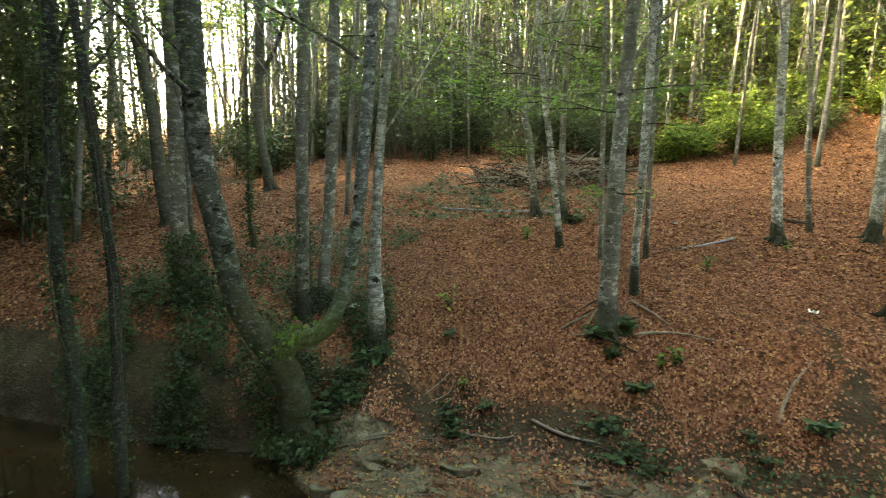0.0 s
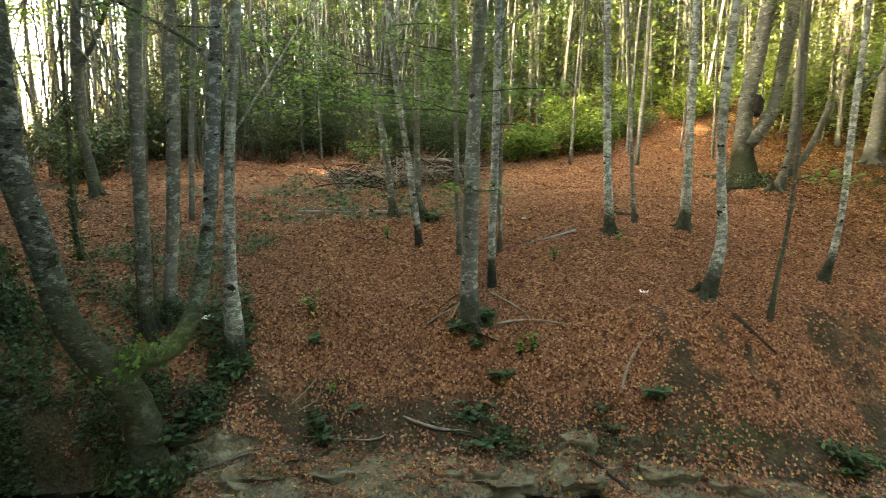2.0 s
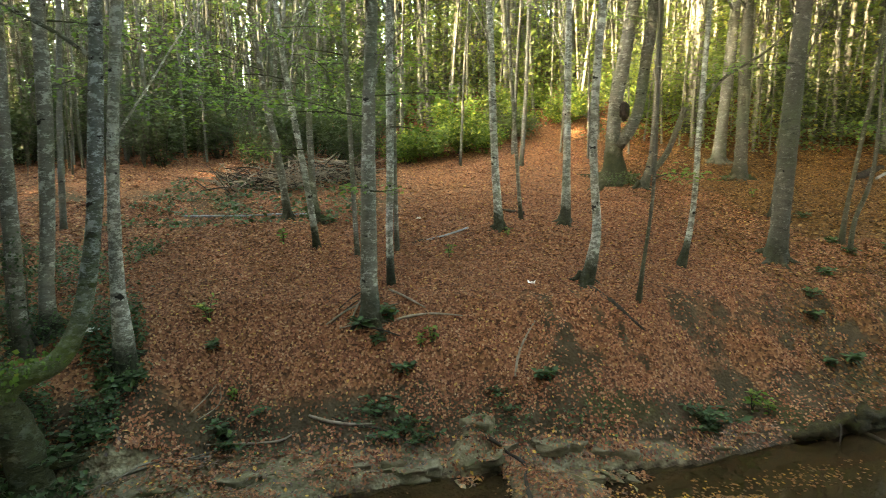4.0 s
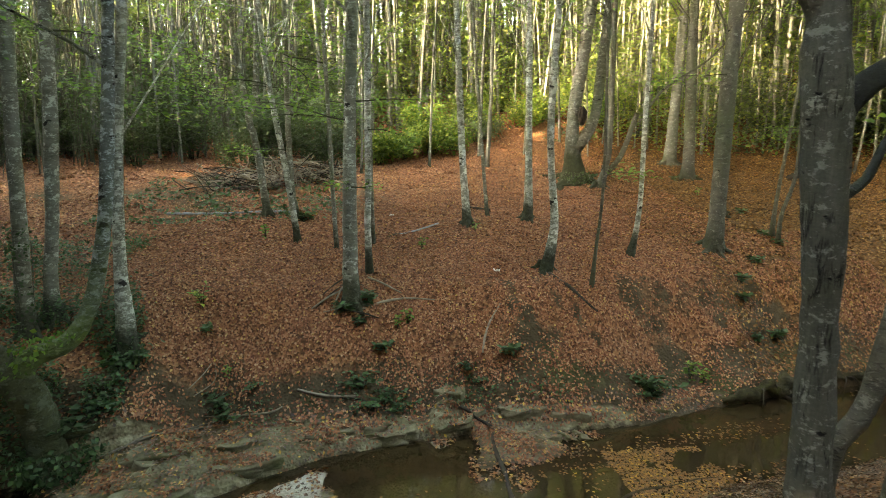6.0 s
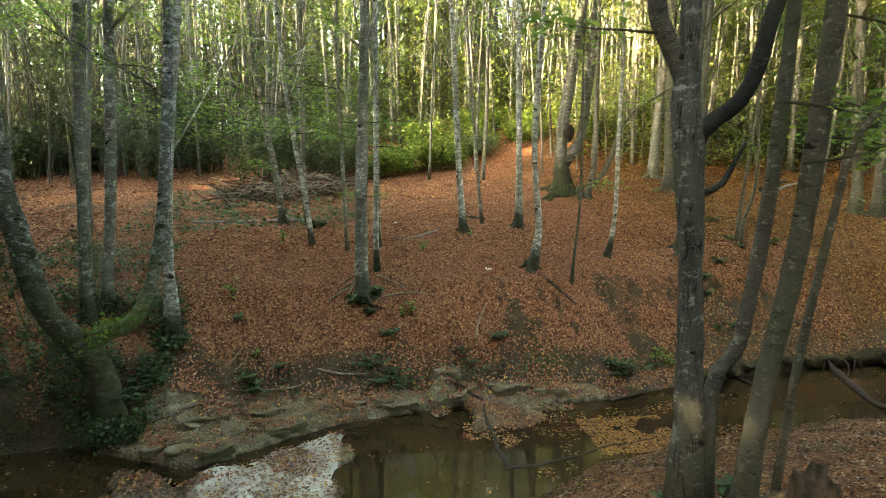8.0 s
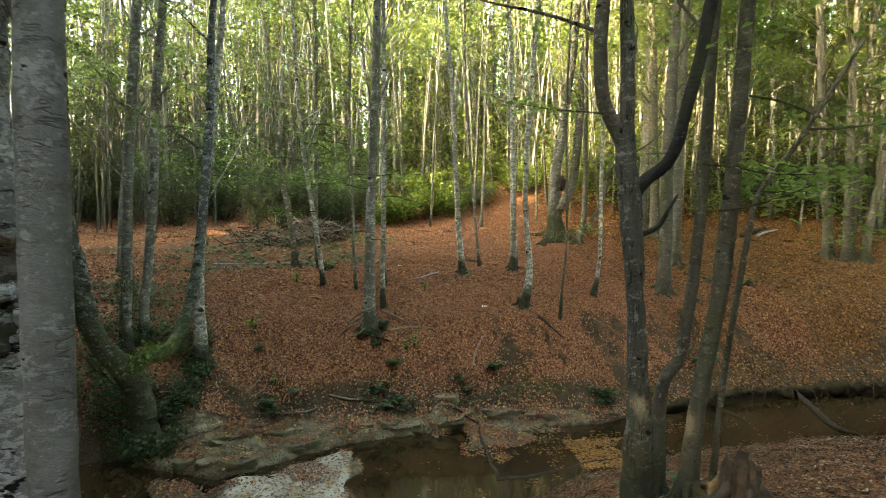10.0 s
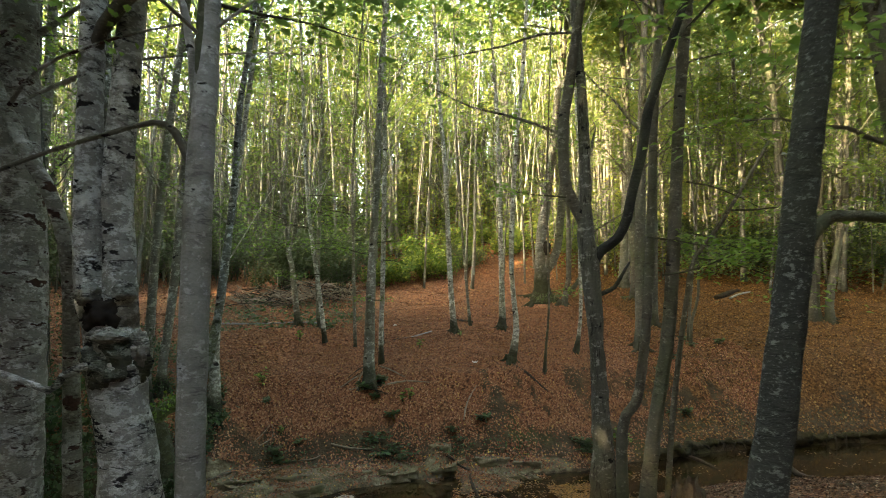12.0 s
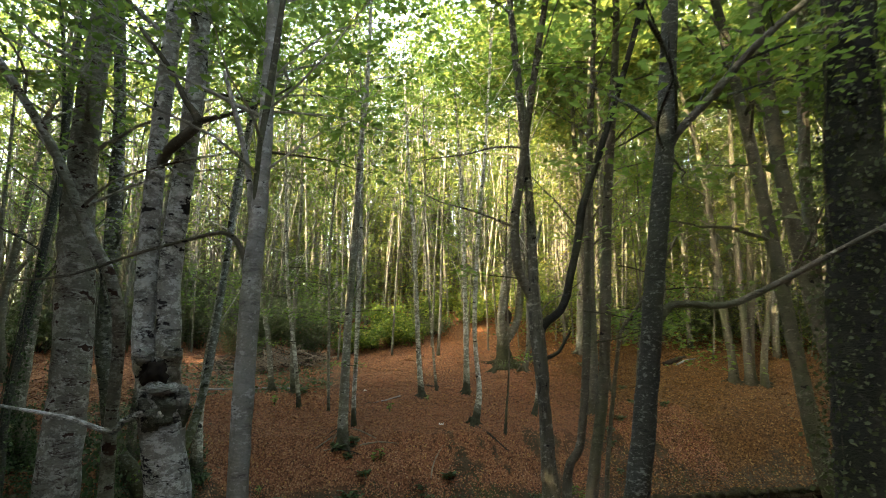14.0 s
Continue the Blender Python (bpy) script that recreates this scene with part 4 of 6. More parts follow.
tree("old double-stemmed beech with a black burl and scarred bark", [(-2.2, 0.3, 1.2, 0.26), (-2.28, 0.36, 2.05, 0.205), (-2.31, 0.38, 2.44, 0.184), (-2.36, 0.4, 2.76, 0.181), (-2.39, 0.42, 3.07, 0.188), (-2.46, 0.46, 3.3, 0.15), (-2.56, 0.52, 3.55, 0.098), (-2.58, 0.53, 4.05, 0.088), (-2.59, 0.54, 4.68, 0.083), (-2.58, 0.53, 5.76, 0.08)], 13, BARK_SCAR, 0.4, 24, (4.6, 14, 8, 700, 0.085, LEAF), 33, group="trees of the near bank",
    stems=[[(-2.38, 0.42, 3.22, 0.13), (-2.38, 0.41, 3.56, 0.102), (-2.4, 0.43, 3.93, 0.095), (-2.41, 0.43, 4.34, 0.097), (-2.34, 0.39, 5.76, 0.089)], [(-2.42, 0.3, 3.0, 0.04), (-2.55, 0.3, 3.0, 0.028), (-2.68, 0.33, 2.94, 0.024), (-2.75, 0.36, 2.85, 0.022), (-3.02, 0.5, 2.96, 0.019), (-3.54, 0.8, 3.07, 0.012)],
           ([(-2.58, 0.54, 5.1, 0.045), (-2.52, 0.4, 5.27, 0.045), (-2.4, 0.23, 5.4, 0.045), (-2.31, 0.18, 5.53, 0.042), (-2.42, 0.25, 5.72, 0.026), (-2.57, 0.34, 6.04, 0.022), (-2.82, 0.5, 6.43, 0.018)], BARK_DARK), ([(-2.31, 0.18, 5.53, 0.03), (-2.11, 0.05, 5.59, 0.02), (-1.9, -0.08, 5.67, 0.014), (-1.6, -0.2, 5.9, 0.008)], BARK_DARK)])
burl_tree = bpy.data.objects[[o.name for o in bpy.data.objects if o.get("label", "").startswith("old double-stemmed")][0]]
tree("thick grey trunk with peeling bark", [(-3.09, 1.68, 0.9, 0.23), (-3.09, 1.68, 1.77, 0.202), (-3.07, 1.67, 3.17, 0.182), (-3.11, 1.69, 4.13, 0.17), (-3.16, 1.72, 4.88, 0.153), (-3.16, 1.72, 6.15, 0.135)], 14, BARK_PEEL, 0.4, 20, CROWN, 34, group="trees of the near bank",
    stems=[[(-2.62, 1.45, 0.6, 0.085), (-2.66, 1.45, 1.6, 0.075), (-2.7, 1.4, 2.6, 0.065), (-2.72, 1.1, 3.6, 0.055), (-2.82, 0.95, 4.11, 0.05), (-3.03, 1.05, 4.53, 0.048), (-3.26, 1.19, 5.07, 0.046), (-3.54, 1.38, 5.63, 0.042), (-4.28, 1.85, 6.81, 0.035)]])



def lump(name, parent, at, size, material, seed, label=""):
    bm = bmesh.new()
    bmesh.ops.create_icosphere(bm, subdivisions=4, radius=1.0)
    for v in bm.verts:
        q = noise.noise(v.co * 2.0 + Vector((seed, 0, 0)))
        w = noise.noise(v.co * 5.0 + Vector((0, seed, 0)))
        v.co *= 1 + 0.30 * q + 0.22 * w + 0.1 * noise.noise(v.co * 11.0)
        v.co = Vector((v.co.x * size[0], v.co.y * size[1], v.co.z * size[2]))
    me = bpy.data.meshes.new(name)
    bm.to_mesh(me)
    bm.free()
    me.materials.append(material)
    me.polygons.foreach_set("use_smooth", np.ones(len(me.polygons), bool))
    ob = part(name, me, parent, label)
    ob.matrix_basis = Matrix.Translation(Vector(at) - parent.location)
    return ob


lump("burl", burl_tree, (-2.38, 0.355, 3.0), (0.19, 0.15, 0.2), BURL, 1, "dark knobbly burl with callused edges")
# solid black lump, coloured like the shade inside a hollow
lump("hollow", burl_tree, (-2.46, 0.36, 3.31), (0.125, 0.09, 0.12), HOLLOW_BLACK, 2, "black lump standing in for the hollow under the fork")
lump("callus", burl_tree, (-2.57, 0.37, 3.46), (0.085, 0.085, 0.07), CALLUS, 3, "pale swollen bark lip")
lump("callus", burl_tree, (-2.35, 0.32, 3.47), (0.075, 0.07, 0.075), CALLUS, 4, "pale swollen bark lip")
lump("callus", burl_tree, (-2.26, 0.27, 3.1), (0.055, 0.05, 0.12), CALLUS, 7, "pale swollen bark lip")
lump("callus", burl_tree, (-2.42, 0.24, 3.18), (0.11, 0.045, 0.04), CALLUS, 8, "pale swollen bark lip")
old_tree = bpy.data.objects[[o.name for o in bpy.data.objects if o.get("label", "").startswith("big old beech")][0]]
# another black lump in place of a real opening
lump("hollow", old_tree, (10.42, 11.47, 4.55), (0.13, 0.1, 0.24), HOLLOW_BLACK, 5, "black lump standing in for the trunk's hollow")
part("stem", mesh_from("stem", *tube([(0.0, -0.05, 0.9, 0.16), (0.55, -0.1, 1.7, 0.15), (0.75, -0.1, 2.9, 0.14), (0.95, -0.1, 4.8, 0.13), (1.2, -0.1, 9.0, 0.08)], 14, 0.2, 0.05, 3), BARK_OLD), old_tree)


# ---- the wood all round ----
def wood_tree(label, height, radius, low, limbs, leaves, size, bark, leaf, seed, reach=(1.0, 2.4)):
    rng = np.random.RandomState(seed)
    base = thing("tree", (0, 0, -60), label, "tree", "trees of the wood")
    rows, p, lean = [], np.array((0.0, 0.0, -0.3)), rng.normal(0, 0.035, 2)
    steps = 8
    for k in range(steps + 1):
        rows.append((*p, radius * (1 - 0.75 * k / steps)))
        lean = lean + rng.normal(0, 0.025, 2)
        p = p + np.array((lean[0], lean[1], 1.0)) * (height + 0.3) / steps
    part("trunk", mesh_from("trunk", *tube(rows, 9, 0.5, 0.06, seed, 0.5), bark), base)
    grow_crown(base, spline(rows, 0.4), low, height - 0.3, limbs, leaves, size, rng, bark, leaf, reach)
    return base


KINDS = [
    wood_tree("slender pale beech of the wood in green and yellow leaf", 15, 0.08, 3.4, 14, 2900, 0.125, BARK_FAR, LEAF_FAR, 101, (1.2, 2.6)),
    wood_tree("tall thin grey beech with sparse yellowing leaves", 16, 0.065, 4.2, 10, 2000, 0.12, BARK_FAR, LEAF_FAR, 102),
    wood_tree("grey beech of the wood with spreading leafy limbs", 14, 0.11, 3.2, 15, 3100, 0.125, BARK, LEAF_FAR, 103, (1.4, 3.2)),
    wood_tree("thin leaning pole-like beech", 12, 0.048, 4.0, 7, 1200, 0.12, BARK_FAR, LEAF_FAR, 104),
    wood_tree("young beech thick with green leaves", 8, 0.05, 0.8, 12, 1900, 0.1, BARK_DARK, LEAF_FAR, 105, (0.9, 2.1)),
    wood_tree("tall beech added out of view to shade the banks", 17, 0.17, 6.5, 18, 3800, 0.2, BARK, LEAF, 106, (2.0, 4.4)),
    wood_tree("leafy beech with branches low on its stem", 16, 0.16, 2.0, 9, 4600, 0.25, BARK, LEAF, 109, (2.2, 4.4)),
    wood_tree("young tree thick with leaves darkened for shade", 7, 0.05, 0.5, 13, 2300, 0.11, BARK_DARK, LEAF_DARK, 110, (0.9, 2.0)),
    wood_tree("far slender beech with yellow-green leaves", 16, 0.09, 3.2, 14, 2600, 0.2, BARK_FAR, LEAF_FAR, 107, (1.4, 3.0)),
    wood_tree("far grey beech with a deep leafy crown", 17, 0.11, 4.0, 15, 2800, 0.21, BARK_FAR, LEAF_FAR, 108, (1.6, 3.4)),
]


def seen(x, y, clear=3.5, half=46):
    """Whether the camera sees a spot or stands close; trees there would block the view."""
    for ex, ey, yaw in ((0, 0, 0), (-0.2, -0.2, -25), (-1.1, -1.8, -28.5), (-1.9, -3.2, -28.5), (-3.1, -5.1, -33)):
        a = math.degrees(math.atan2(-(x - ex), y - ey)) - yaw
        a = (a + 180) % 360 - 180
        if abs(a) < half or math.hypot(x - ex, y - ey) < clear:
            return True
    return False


def free(x, y):
    s, n = stream(x, y)
    # a gap in the wood, through which the sun reaches the foot of the hill
    across = (x - 7.5) * math.cos(SUN_AZ) + (y - 17.2) * math.sin(SUN_AZ)
    if (-6 < x < 14 and -1.5 < across < 1.3 and y > 14) or (x <= -6 and -1.0 < across < 0.2 and y > 10):
        return False
    d = n - np.interp(s, FAR_S, FAR_N)
    if d > 0:
        edge = np.interp(s, (-12, -9, -7, -5, -3, 0, 5, 9, 14, 30), (0.4, 0.7, 3.0, 6.5, 8.5, 10.5, 11.5, 10.0, 6.5, 3.0))
        return d > edge
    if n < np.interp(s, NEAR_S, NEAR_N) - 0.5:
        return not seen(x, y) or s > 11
    return False


def plant_wood():
    rng = np.random.RandomState(77)
    spots, tries = [], 0
    while len(spots) < 188 and tries < 40000:
        tries += 1
        far = rng.uniform(0, 1)
        ang = rng.uniform(-84, 52)
        dist = 8 + 30 * far ** 0.75
        x, y = dist * math.sin(radians(-ang)) + 0.5, dist * math.cos(radians(ang)) - 1.5
        if not free(x, y) or (13 < ang < 31 and dist > 19 and tries % 3):
            continue
        gap = 1.0 if dist < 40 else 1.7
        if any((x - a) ** 2 + (y - b) ** 2 < gap * gap for a, b in spots):
            continue
        spots.append((x, y))
        if dist > 27:
            kind = rng.choice(10, p=(0.05, 0.1, 0.05, 0.1, 0.1, 0.0, 0.0, 0.0, 0.3, 0.3))
        else:
            kind = rng.choice(10, p=(0.26, 0.22, 0.12, 0.22, 0.18, 0, 0, 0, 0, 0))
        # left of the clearing, kinds with shade put into their leaf colour
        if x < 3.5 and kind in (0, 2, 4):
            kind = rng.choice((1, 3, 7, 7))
        k = rng.uniform(0.82, 1.2)
        m = pose(x, y, float(ground_z(x, y)), rng.normal(0, 2.0), rng.normal(0, 2.0), rng.uniform(0, 360)) @ Matrix.Diagonal((k, k, k, 1))
        copy_thing(KINDS[kind], m)
    # tall trees added out of view, whose crowns shade the banks on both sides
    for x, y in ((7.2, -4.0), (9.4, -3.2), (11.6, -4.6), (13.8, -4.0), (16.2, -3.4), (18.4, -2.6), (10.2, -6.6), (13.2, -7.0), (16.4, -6.2), (20.5, -2.0), (-6.6, 3.4), (-8.2, 6.2), (-5.8, 0.9)):
        k = rng.uniform(0.9, 1.1)
        copy_thing(KINDS[5], pose(x, y, float(ground_z(x, y)), rng.normal(0, 1.5), rng.normal(0, 1.5), rng.uniform(0, 360)) @ Matrix.Diagonal((k, k, k, 1)))
    # beeches on the right slope, which also shade it
    for x, y in ((17.3, 3.6), (19.2, 6.4), (18.6, 9.6), (20.4, 12.0), (17.6, 13.6), (22.0, 8.4), (22.5, 4.6), (21.2, 2.6)):
        k = rng.uniform(0.95, 1.15)
        copy_thing(KINDS[9], pose(x, y, float(ground_z(x, y)), rng.normal(0, 1.5), rng.normal(0, 1.5), rng.uniform(0, 360)) @ Matrix.Diagonal((k, k, k, 1)))


def screen_woods():
    """Unseen wood added beside and behind the walk, to keep the low sun off the clearing and shade the near bank."""
    rng = np.random.RandomState(78)
    spots, tries, pieces, blocks = [], 0, [], []
    while len(spots) < 175 and tries < 60000:
        tries += 1
        side = rng.uniform()
        ang, dist = rng.uniform(38, 135) if side < 0.5 else rng.uniform(135, 288) if side < 0.8 else rng.uniform(250, 290), rng.uniform(7, 28)
        x, y = -dist * math.sin(radians(ang)) - 1.0, dist * math.cos(radians(ang)) - 1.5
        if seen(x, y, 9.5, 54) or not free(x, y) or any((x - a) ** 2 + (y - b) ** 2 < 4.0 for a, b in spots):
            continue
        spots.append((x, y))
        z, h = float(ground_z(x, y)), rng.uniform(15, 20) if x < -5 else rng.uniform(14, 18)
        lx, ly = rng.normal(0, 0.4, 2)
        pieces.append(tube([(x, y, z - 0.3, 0.16), (x + lx * 0.3, y + ly * 0.3, z + h * 0.4, 0.12), (x + lx, y + ly, z + h, 0.04)], 6, 2.0, 0.05, len(spots), closed=False))
        count = 900
        up = rng.uniform(0.05, 1.02, count)
        p = np.column_stack([x + rng.normal(0, 1.0, count) * (1.0 + up), y + rng.normal(0, 1.0, count) * (1.0 + up), z + h * up])
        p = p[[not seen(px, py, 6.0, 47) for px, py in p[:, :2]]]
        count = len(p)
        ln = rng.uniform(0.40, 0.74, count)
        blocks.append(blades(p, rng.normal(0, 1, (count, 3)) * (1, 1, 0.4), np.array((0, 0, 1.0)) + rng.normal(0, 0.45, (count, 3)), ln, ln * 0.65))
    # nine more unseen trees, added to shade the slope on the right
    for k in range(9):
        s, n = 9.0 + 0.9 * k, rng.uniform(-2.5, 2.0)
        x, y = 0.927 * s + 0.375 * n, -0.375 * s + 0.927 * n
        z, count = float(ground_z(x, y)), 3600
        pieces.append(tube([(x, y, z - 0.3, 0.2), (x, y, z + 6, 0.15), (x, y, z + 16, 0.04)], 6, 2.0, 0.05, k, closed=False))
        p = np.column_stack([x + rng.normal(0, 1.9, count), y + rng.normal(0, 1.7, count), z + rng.uniform(4.0, 17, count)])
        ln = rng.uniform(0.16, 0.3, count)
        blocks.append(blades(p, rng.normal(0, 1, (count, 3)) * (1, 1, 0.4), np.array((0, 0, 1.0)) + rng.normal(0, 0.45, (count, 3)), ln, ln * 0.65))
    tagged(new("surrounding_trunks", mesh_from("surrounding_trunks", *joined(pieces), BARK_FAR)), "unseen grey trunks added to screen off the sun", "woods", kind="stuff")
    tagged(new("surrounding_foliage", fast_mesh("surrounding_foliage", *stacked(blocks), LEAF_DARK)), "unseen dense leaves added to screen off the sun", "woods", kind="stuff")


def far_woods():
    """The wood beyond: too far and too thick to count."""
    rng = np.random.RandomState(79)
    pieces, blocks, dark = [], [], []
    for k in range(1060):
        ang, dist = radians(rng.uniform(-82, 50)), 23 + 42 * rng.uniform() ** 0.85
        x, y = -dist * math.sin(ang), dist * math.cos(ang) - 1.5
        if not free(x, y) or (0.23 < ang < 0.56 and k % (4 if ang > 0.34 else 2)):
            continue
        z = float(ground_z(x, y))
        h, r = rng.uniform(10, 17), rng.uniform(0.045, 0.12)
        lx, ly = rng.normal(0, 0.5, 2)
        rows = [(x, y, z - 0.3, r * 1.3), (x + lx * 0.3, y + ly * 0.3, z + h * 0.35, r), (x + lx, y + ly, z + h, r * 0.4)]
        pieces.append(tube(rows, 5, 3.0, 0.05, k, closed=False))
        count = 240 if ang < 0 else 190
        hh = z + h * rng.uniform(0.0, 1.05, count)
        spread_at = rng.normal(0, 1.25, (count, 2))
        p = np.column_stack([x + spread_at[:, 0], y + spread_at[:, 1], hh])
        ln = rng.uniform(0.16, 0.32, count)
        # some crowns on the left take the leaf colour darkened for shade
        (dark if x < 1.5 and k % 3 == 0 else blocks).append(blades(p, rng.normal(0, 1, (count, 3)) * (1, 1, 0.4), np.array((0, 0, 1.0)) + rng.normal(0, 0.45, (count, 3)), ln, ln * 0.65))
    for k in range(1100):
        ang, dist = radians(rng.uniform(-78, 16)), 19 + 40 * rng.uniform() ** 0.8
        x, y = -dist * math.sin(ang), dist * math.cos(ang) - 1.5
        if not free(x, y):
            continue
        z, h, r = float(ground_z(x, y)), rng.uniform(7, 14), rng.uniform(0.02, 0.055)
        lx, ly = rng.normal(0, 0.7, 2)
        pieces.append(tube([(x, y, z - 0.3, r * 1.3), (x + lx * 0.3, y + ly * 0.3, z + h * 0.4, r), (x + lx, y + ly, z + h, r * 0.3)], 4, 3.0, 0.05, k, closed=False))
    stems = []
    for k in range(420):
        ang, dist = radians(rng.uniform(-12, 34)), rng.uniform(16.5, 25)
        x, y = -dist * math.sin(ang), dist * math.cos(ang) - 1.5
        if not free(x, y):
            continue
        z, h, r = float(ground_z(x, y)), rng.uniform(3, 9), rng.uniform(0.008, 0.03)
        lx, ly = rng.normal(0, 0.6, 2)
        stems.append(tube([(x, y, z - 0.2, r * 1.2), (x + lx * 0.4, y + ly * 0.4, z + h * 0.45, r), (x + lx * 1.6, y + ly * 1.6, z + h, r * 0.3)], 4, 0.8, 0.05, k, closed=False))
    # tall shrubs in the shade to the left of the clearing
    own = np.random.RandomState(91)
    for k in range(46):
        ang, dist = radians(own.uniform(32, 47)), own.uniform(12.0, 17.5)
        x, y = -dist * math.sin(ang), dist * math.cos(ang)
        if not free(x, y):
            continue
        z, h, count = float(ground_z(x, y)), own.uniform(3.0, 7.5), 520
        lx, ly = own.normal(0, 0.4, 2)
        stems.append(tube([(x, y, z - 0.2, 0.03), (x + lx * 0.4, y + ly * 0.4, z + h * 0.45, 0.022), (x + lx, y + ly, z + h, 0.008)], 5, 0.8, 0.05, k, closed=False))
        up = own.uniform(0.06, 1.0, count)
        p = np.column_stack([x + lx * up + own.normal(0, 0.6, count), y + ly * up + own.normal(0, 0.6, count), z + h * up])
        ln = own.uniform(0.08, 0.16, count)
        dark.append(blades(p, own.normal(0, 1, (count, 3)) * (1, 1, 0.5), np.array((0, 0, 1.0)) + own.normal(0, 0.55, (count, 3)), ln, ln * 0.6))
    tagged(new("thicket_stems", mesh_from("thicket_stems", *joined(stems), BARK_DARK)), "thin dark stems crowding the shaded thicket", "woods", kind="stuff")
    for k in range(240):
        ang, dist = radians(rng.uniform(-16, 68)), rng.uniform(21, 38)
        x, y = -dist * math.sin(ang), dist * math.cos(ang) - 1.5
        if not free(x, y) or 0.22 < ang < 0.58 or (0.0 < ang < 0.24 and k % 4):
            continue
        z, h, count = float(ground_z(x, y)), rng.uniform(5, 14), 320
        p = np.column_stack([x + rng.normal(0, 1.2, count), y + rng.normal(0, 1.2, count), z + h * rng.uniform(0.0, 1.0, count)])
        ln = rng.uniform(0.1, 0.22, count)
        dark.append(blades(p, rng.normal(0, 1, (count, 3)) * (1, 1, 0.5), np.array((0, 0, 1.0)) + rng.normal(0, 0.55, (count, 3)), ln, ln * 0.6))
    for k in range(560):
        ang, dist = radians(rng.uniform(-76, -19)), 22.5 + 30 * rng.uniform() ** 1.3
        x, y = -dist * math.sin(ang) - 1.1, dist * math.cos(ang) - 1.8
        if not free(x, y) or (abs(x - 11.7) < 2.2 and abs(y - 17.2) < 1.3):
            continue
        z, h, count = float(ground_z(x, y)), rng.uniform(0.8, 3.4), 190
        p = np.column_stack([x + rng.normal(0, 0.9, count), y + rng.normal(0, 0.9, count), z + h * rng.uniform(0.0, 1.0, count)])
        ln = rng.uniform(0.09, 0.19, count)
        (blocks if k % 5 < 3 else dark).append(blades(p, rng.normal(0, 1, (count, 3)) * (1, 1, 0.4), np.array((0, 0, 1.0)) + rng.normal(0, 0.5, (count, 3)), ln, ln * 0.6))
    for k in range(300):
        ang, dist = radians(rng.uniform(-74, -20)), rng.uniform(21, 44)
        x, y = -dist * math.sin(ang) - 1.1, dist * math.cos(ang) - 1.8
        if not free(x, y):
            continue
        z, count = float(ground_z(x, y)), 190
        mid = rng.uniform(2.5, 9.0)
        p = np.column_stack([x + rng.normal(0, 1.3, count), y + rng.normal(0, 1.3, count), z + mid + rng.normal(0, 0.5, count)])
        ln = rng.uniform(0.1, 0.2, count)
        blocks.append(blades(p, rng.normal(0, 1, (count, 3)) * (1, 1, 0.3), np.array((0, 0, 1.0)) + rng.normal(0, 0.4, (count, 3)), ln, ln * 0.6))
    for k in range(400):
        ang, dist = radians(rng.uniform(-66, 20)), rng.uniform(15, 34)
        x, y = -dist * math.sin(ang), dist * math.cos(ang) - 1.5
        if not free(x, y) or abs((x - 7.5) * math.cos(SUN_AZ) + (y - 17.2) * math.sin(SUN_AZ) + 0.3) < 2.6:
            continue
        z, count = float(ground_z(x, y)), 120
        top = rng.uniform(9.5, 17)
        p = np.column_stack([x + rng.normal(0, 1.4, count), y + rng.normal(0, 1.4, count), z + top + rng.normal(0, 0.7, count)])
        ln = rng.uniform(0.14, 0.3, count)
        blocks.append(blades(p, rng.normal(0, 1, (count, 3)) * (1, 1, 0.3), np.array((0, 0, 1.0)) + rng.normal(0, 0.4, (count, 3)), ln, ln * 0.65))
    tagged(new("thicket_foliage", fast_mesh("thicket_foliage", *stacked(dark), LEAF_DARK)), "leaves of the thicket, their green darkened for shade", "woods", kind="stuff")
    tv, tf = joined(pieces)
    tagged(new("distant_trunks", mesh_from("distant_trunks", tv, tf, BARK_FAR)), "crowded pale trunks of the distant wood", "woods", kind="stuff")
    v, f = stacked(blocks)
    tagged(new("distant_foliage", fast_mesh("distant_foliage", v, f, LEAF_FAR)), "green and yellow leaves of the distant wood", "woods", kind="stuff")


plant_wood()
screen_woods()
far_woods()
for ob in KINDS:
    for o in (*ob.children_recursive, ob):
        bpy.data.objects.remove(o)


# ---- bushes ----
def bush_kind(label, wide, high, leaves, size, leaf, seed):
    rng = np.random.RandomState(seed)
    base = thing("bush", (0, 0, -60), label, "bush", "bushes at the wood's edge")
    blocks = []
    for k in range(9):
        a, out = rng.uniform(0, 6.283), rng.uniform(0.2, 1.0) * wide
        tip = (math.cos(a) * out, math.sin(a) * out, high * rng.uniform(0.5, 1.0))
        rows = [(0.1 * math.cos(a), 0.1 * math.sin(a), -0.1, 0.018), (tip[0] * 0.5, tip[1] * 0.5, tip[2] * 0.6, 0.013), (*tip, 0.006)]
        part("stem", mesh_from("stem", *tube(rows, 5, 0.3, 0.05, k), BARK_DARK), base)
        count = leaves // 9
        q = np.array(tip) * rng.uniform(0.15, 1.08, count)[:, None] ** 0.7 + rng.normal(0, 0.26, (count, 3)) * (wide * 0.6, wide * 0.6, high * 0.5)
        q[:, 2] = np.abs(q[:, 2])
        ln = size * rng.uniform(0.7, 1.3, count)
        blocks.append(blades(q, rng.normal(0, 1, (count, 3)) * (1, 1, 0.5), np.array((0, 0, 1.0)) + rng.normal(0, 0.8, (count, 3)), ln, ln * 0.5))
    v, f = stacked(blocks)
    part("foliage", fast_mesh("foliage", v, f, leaf), base)
    return base


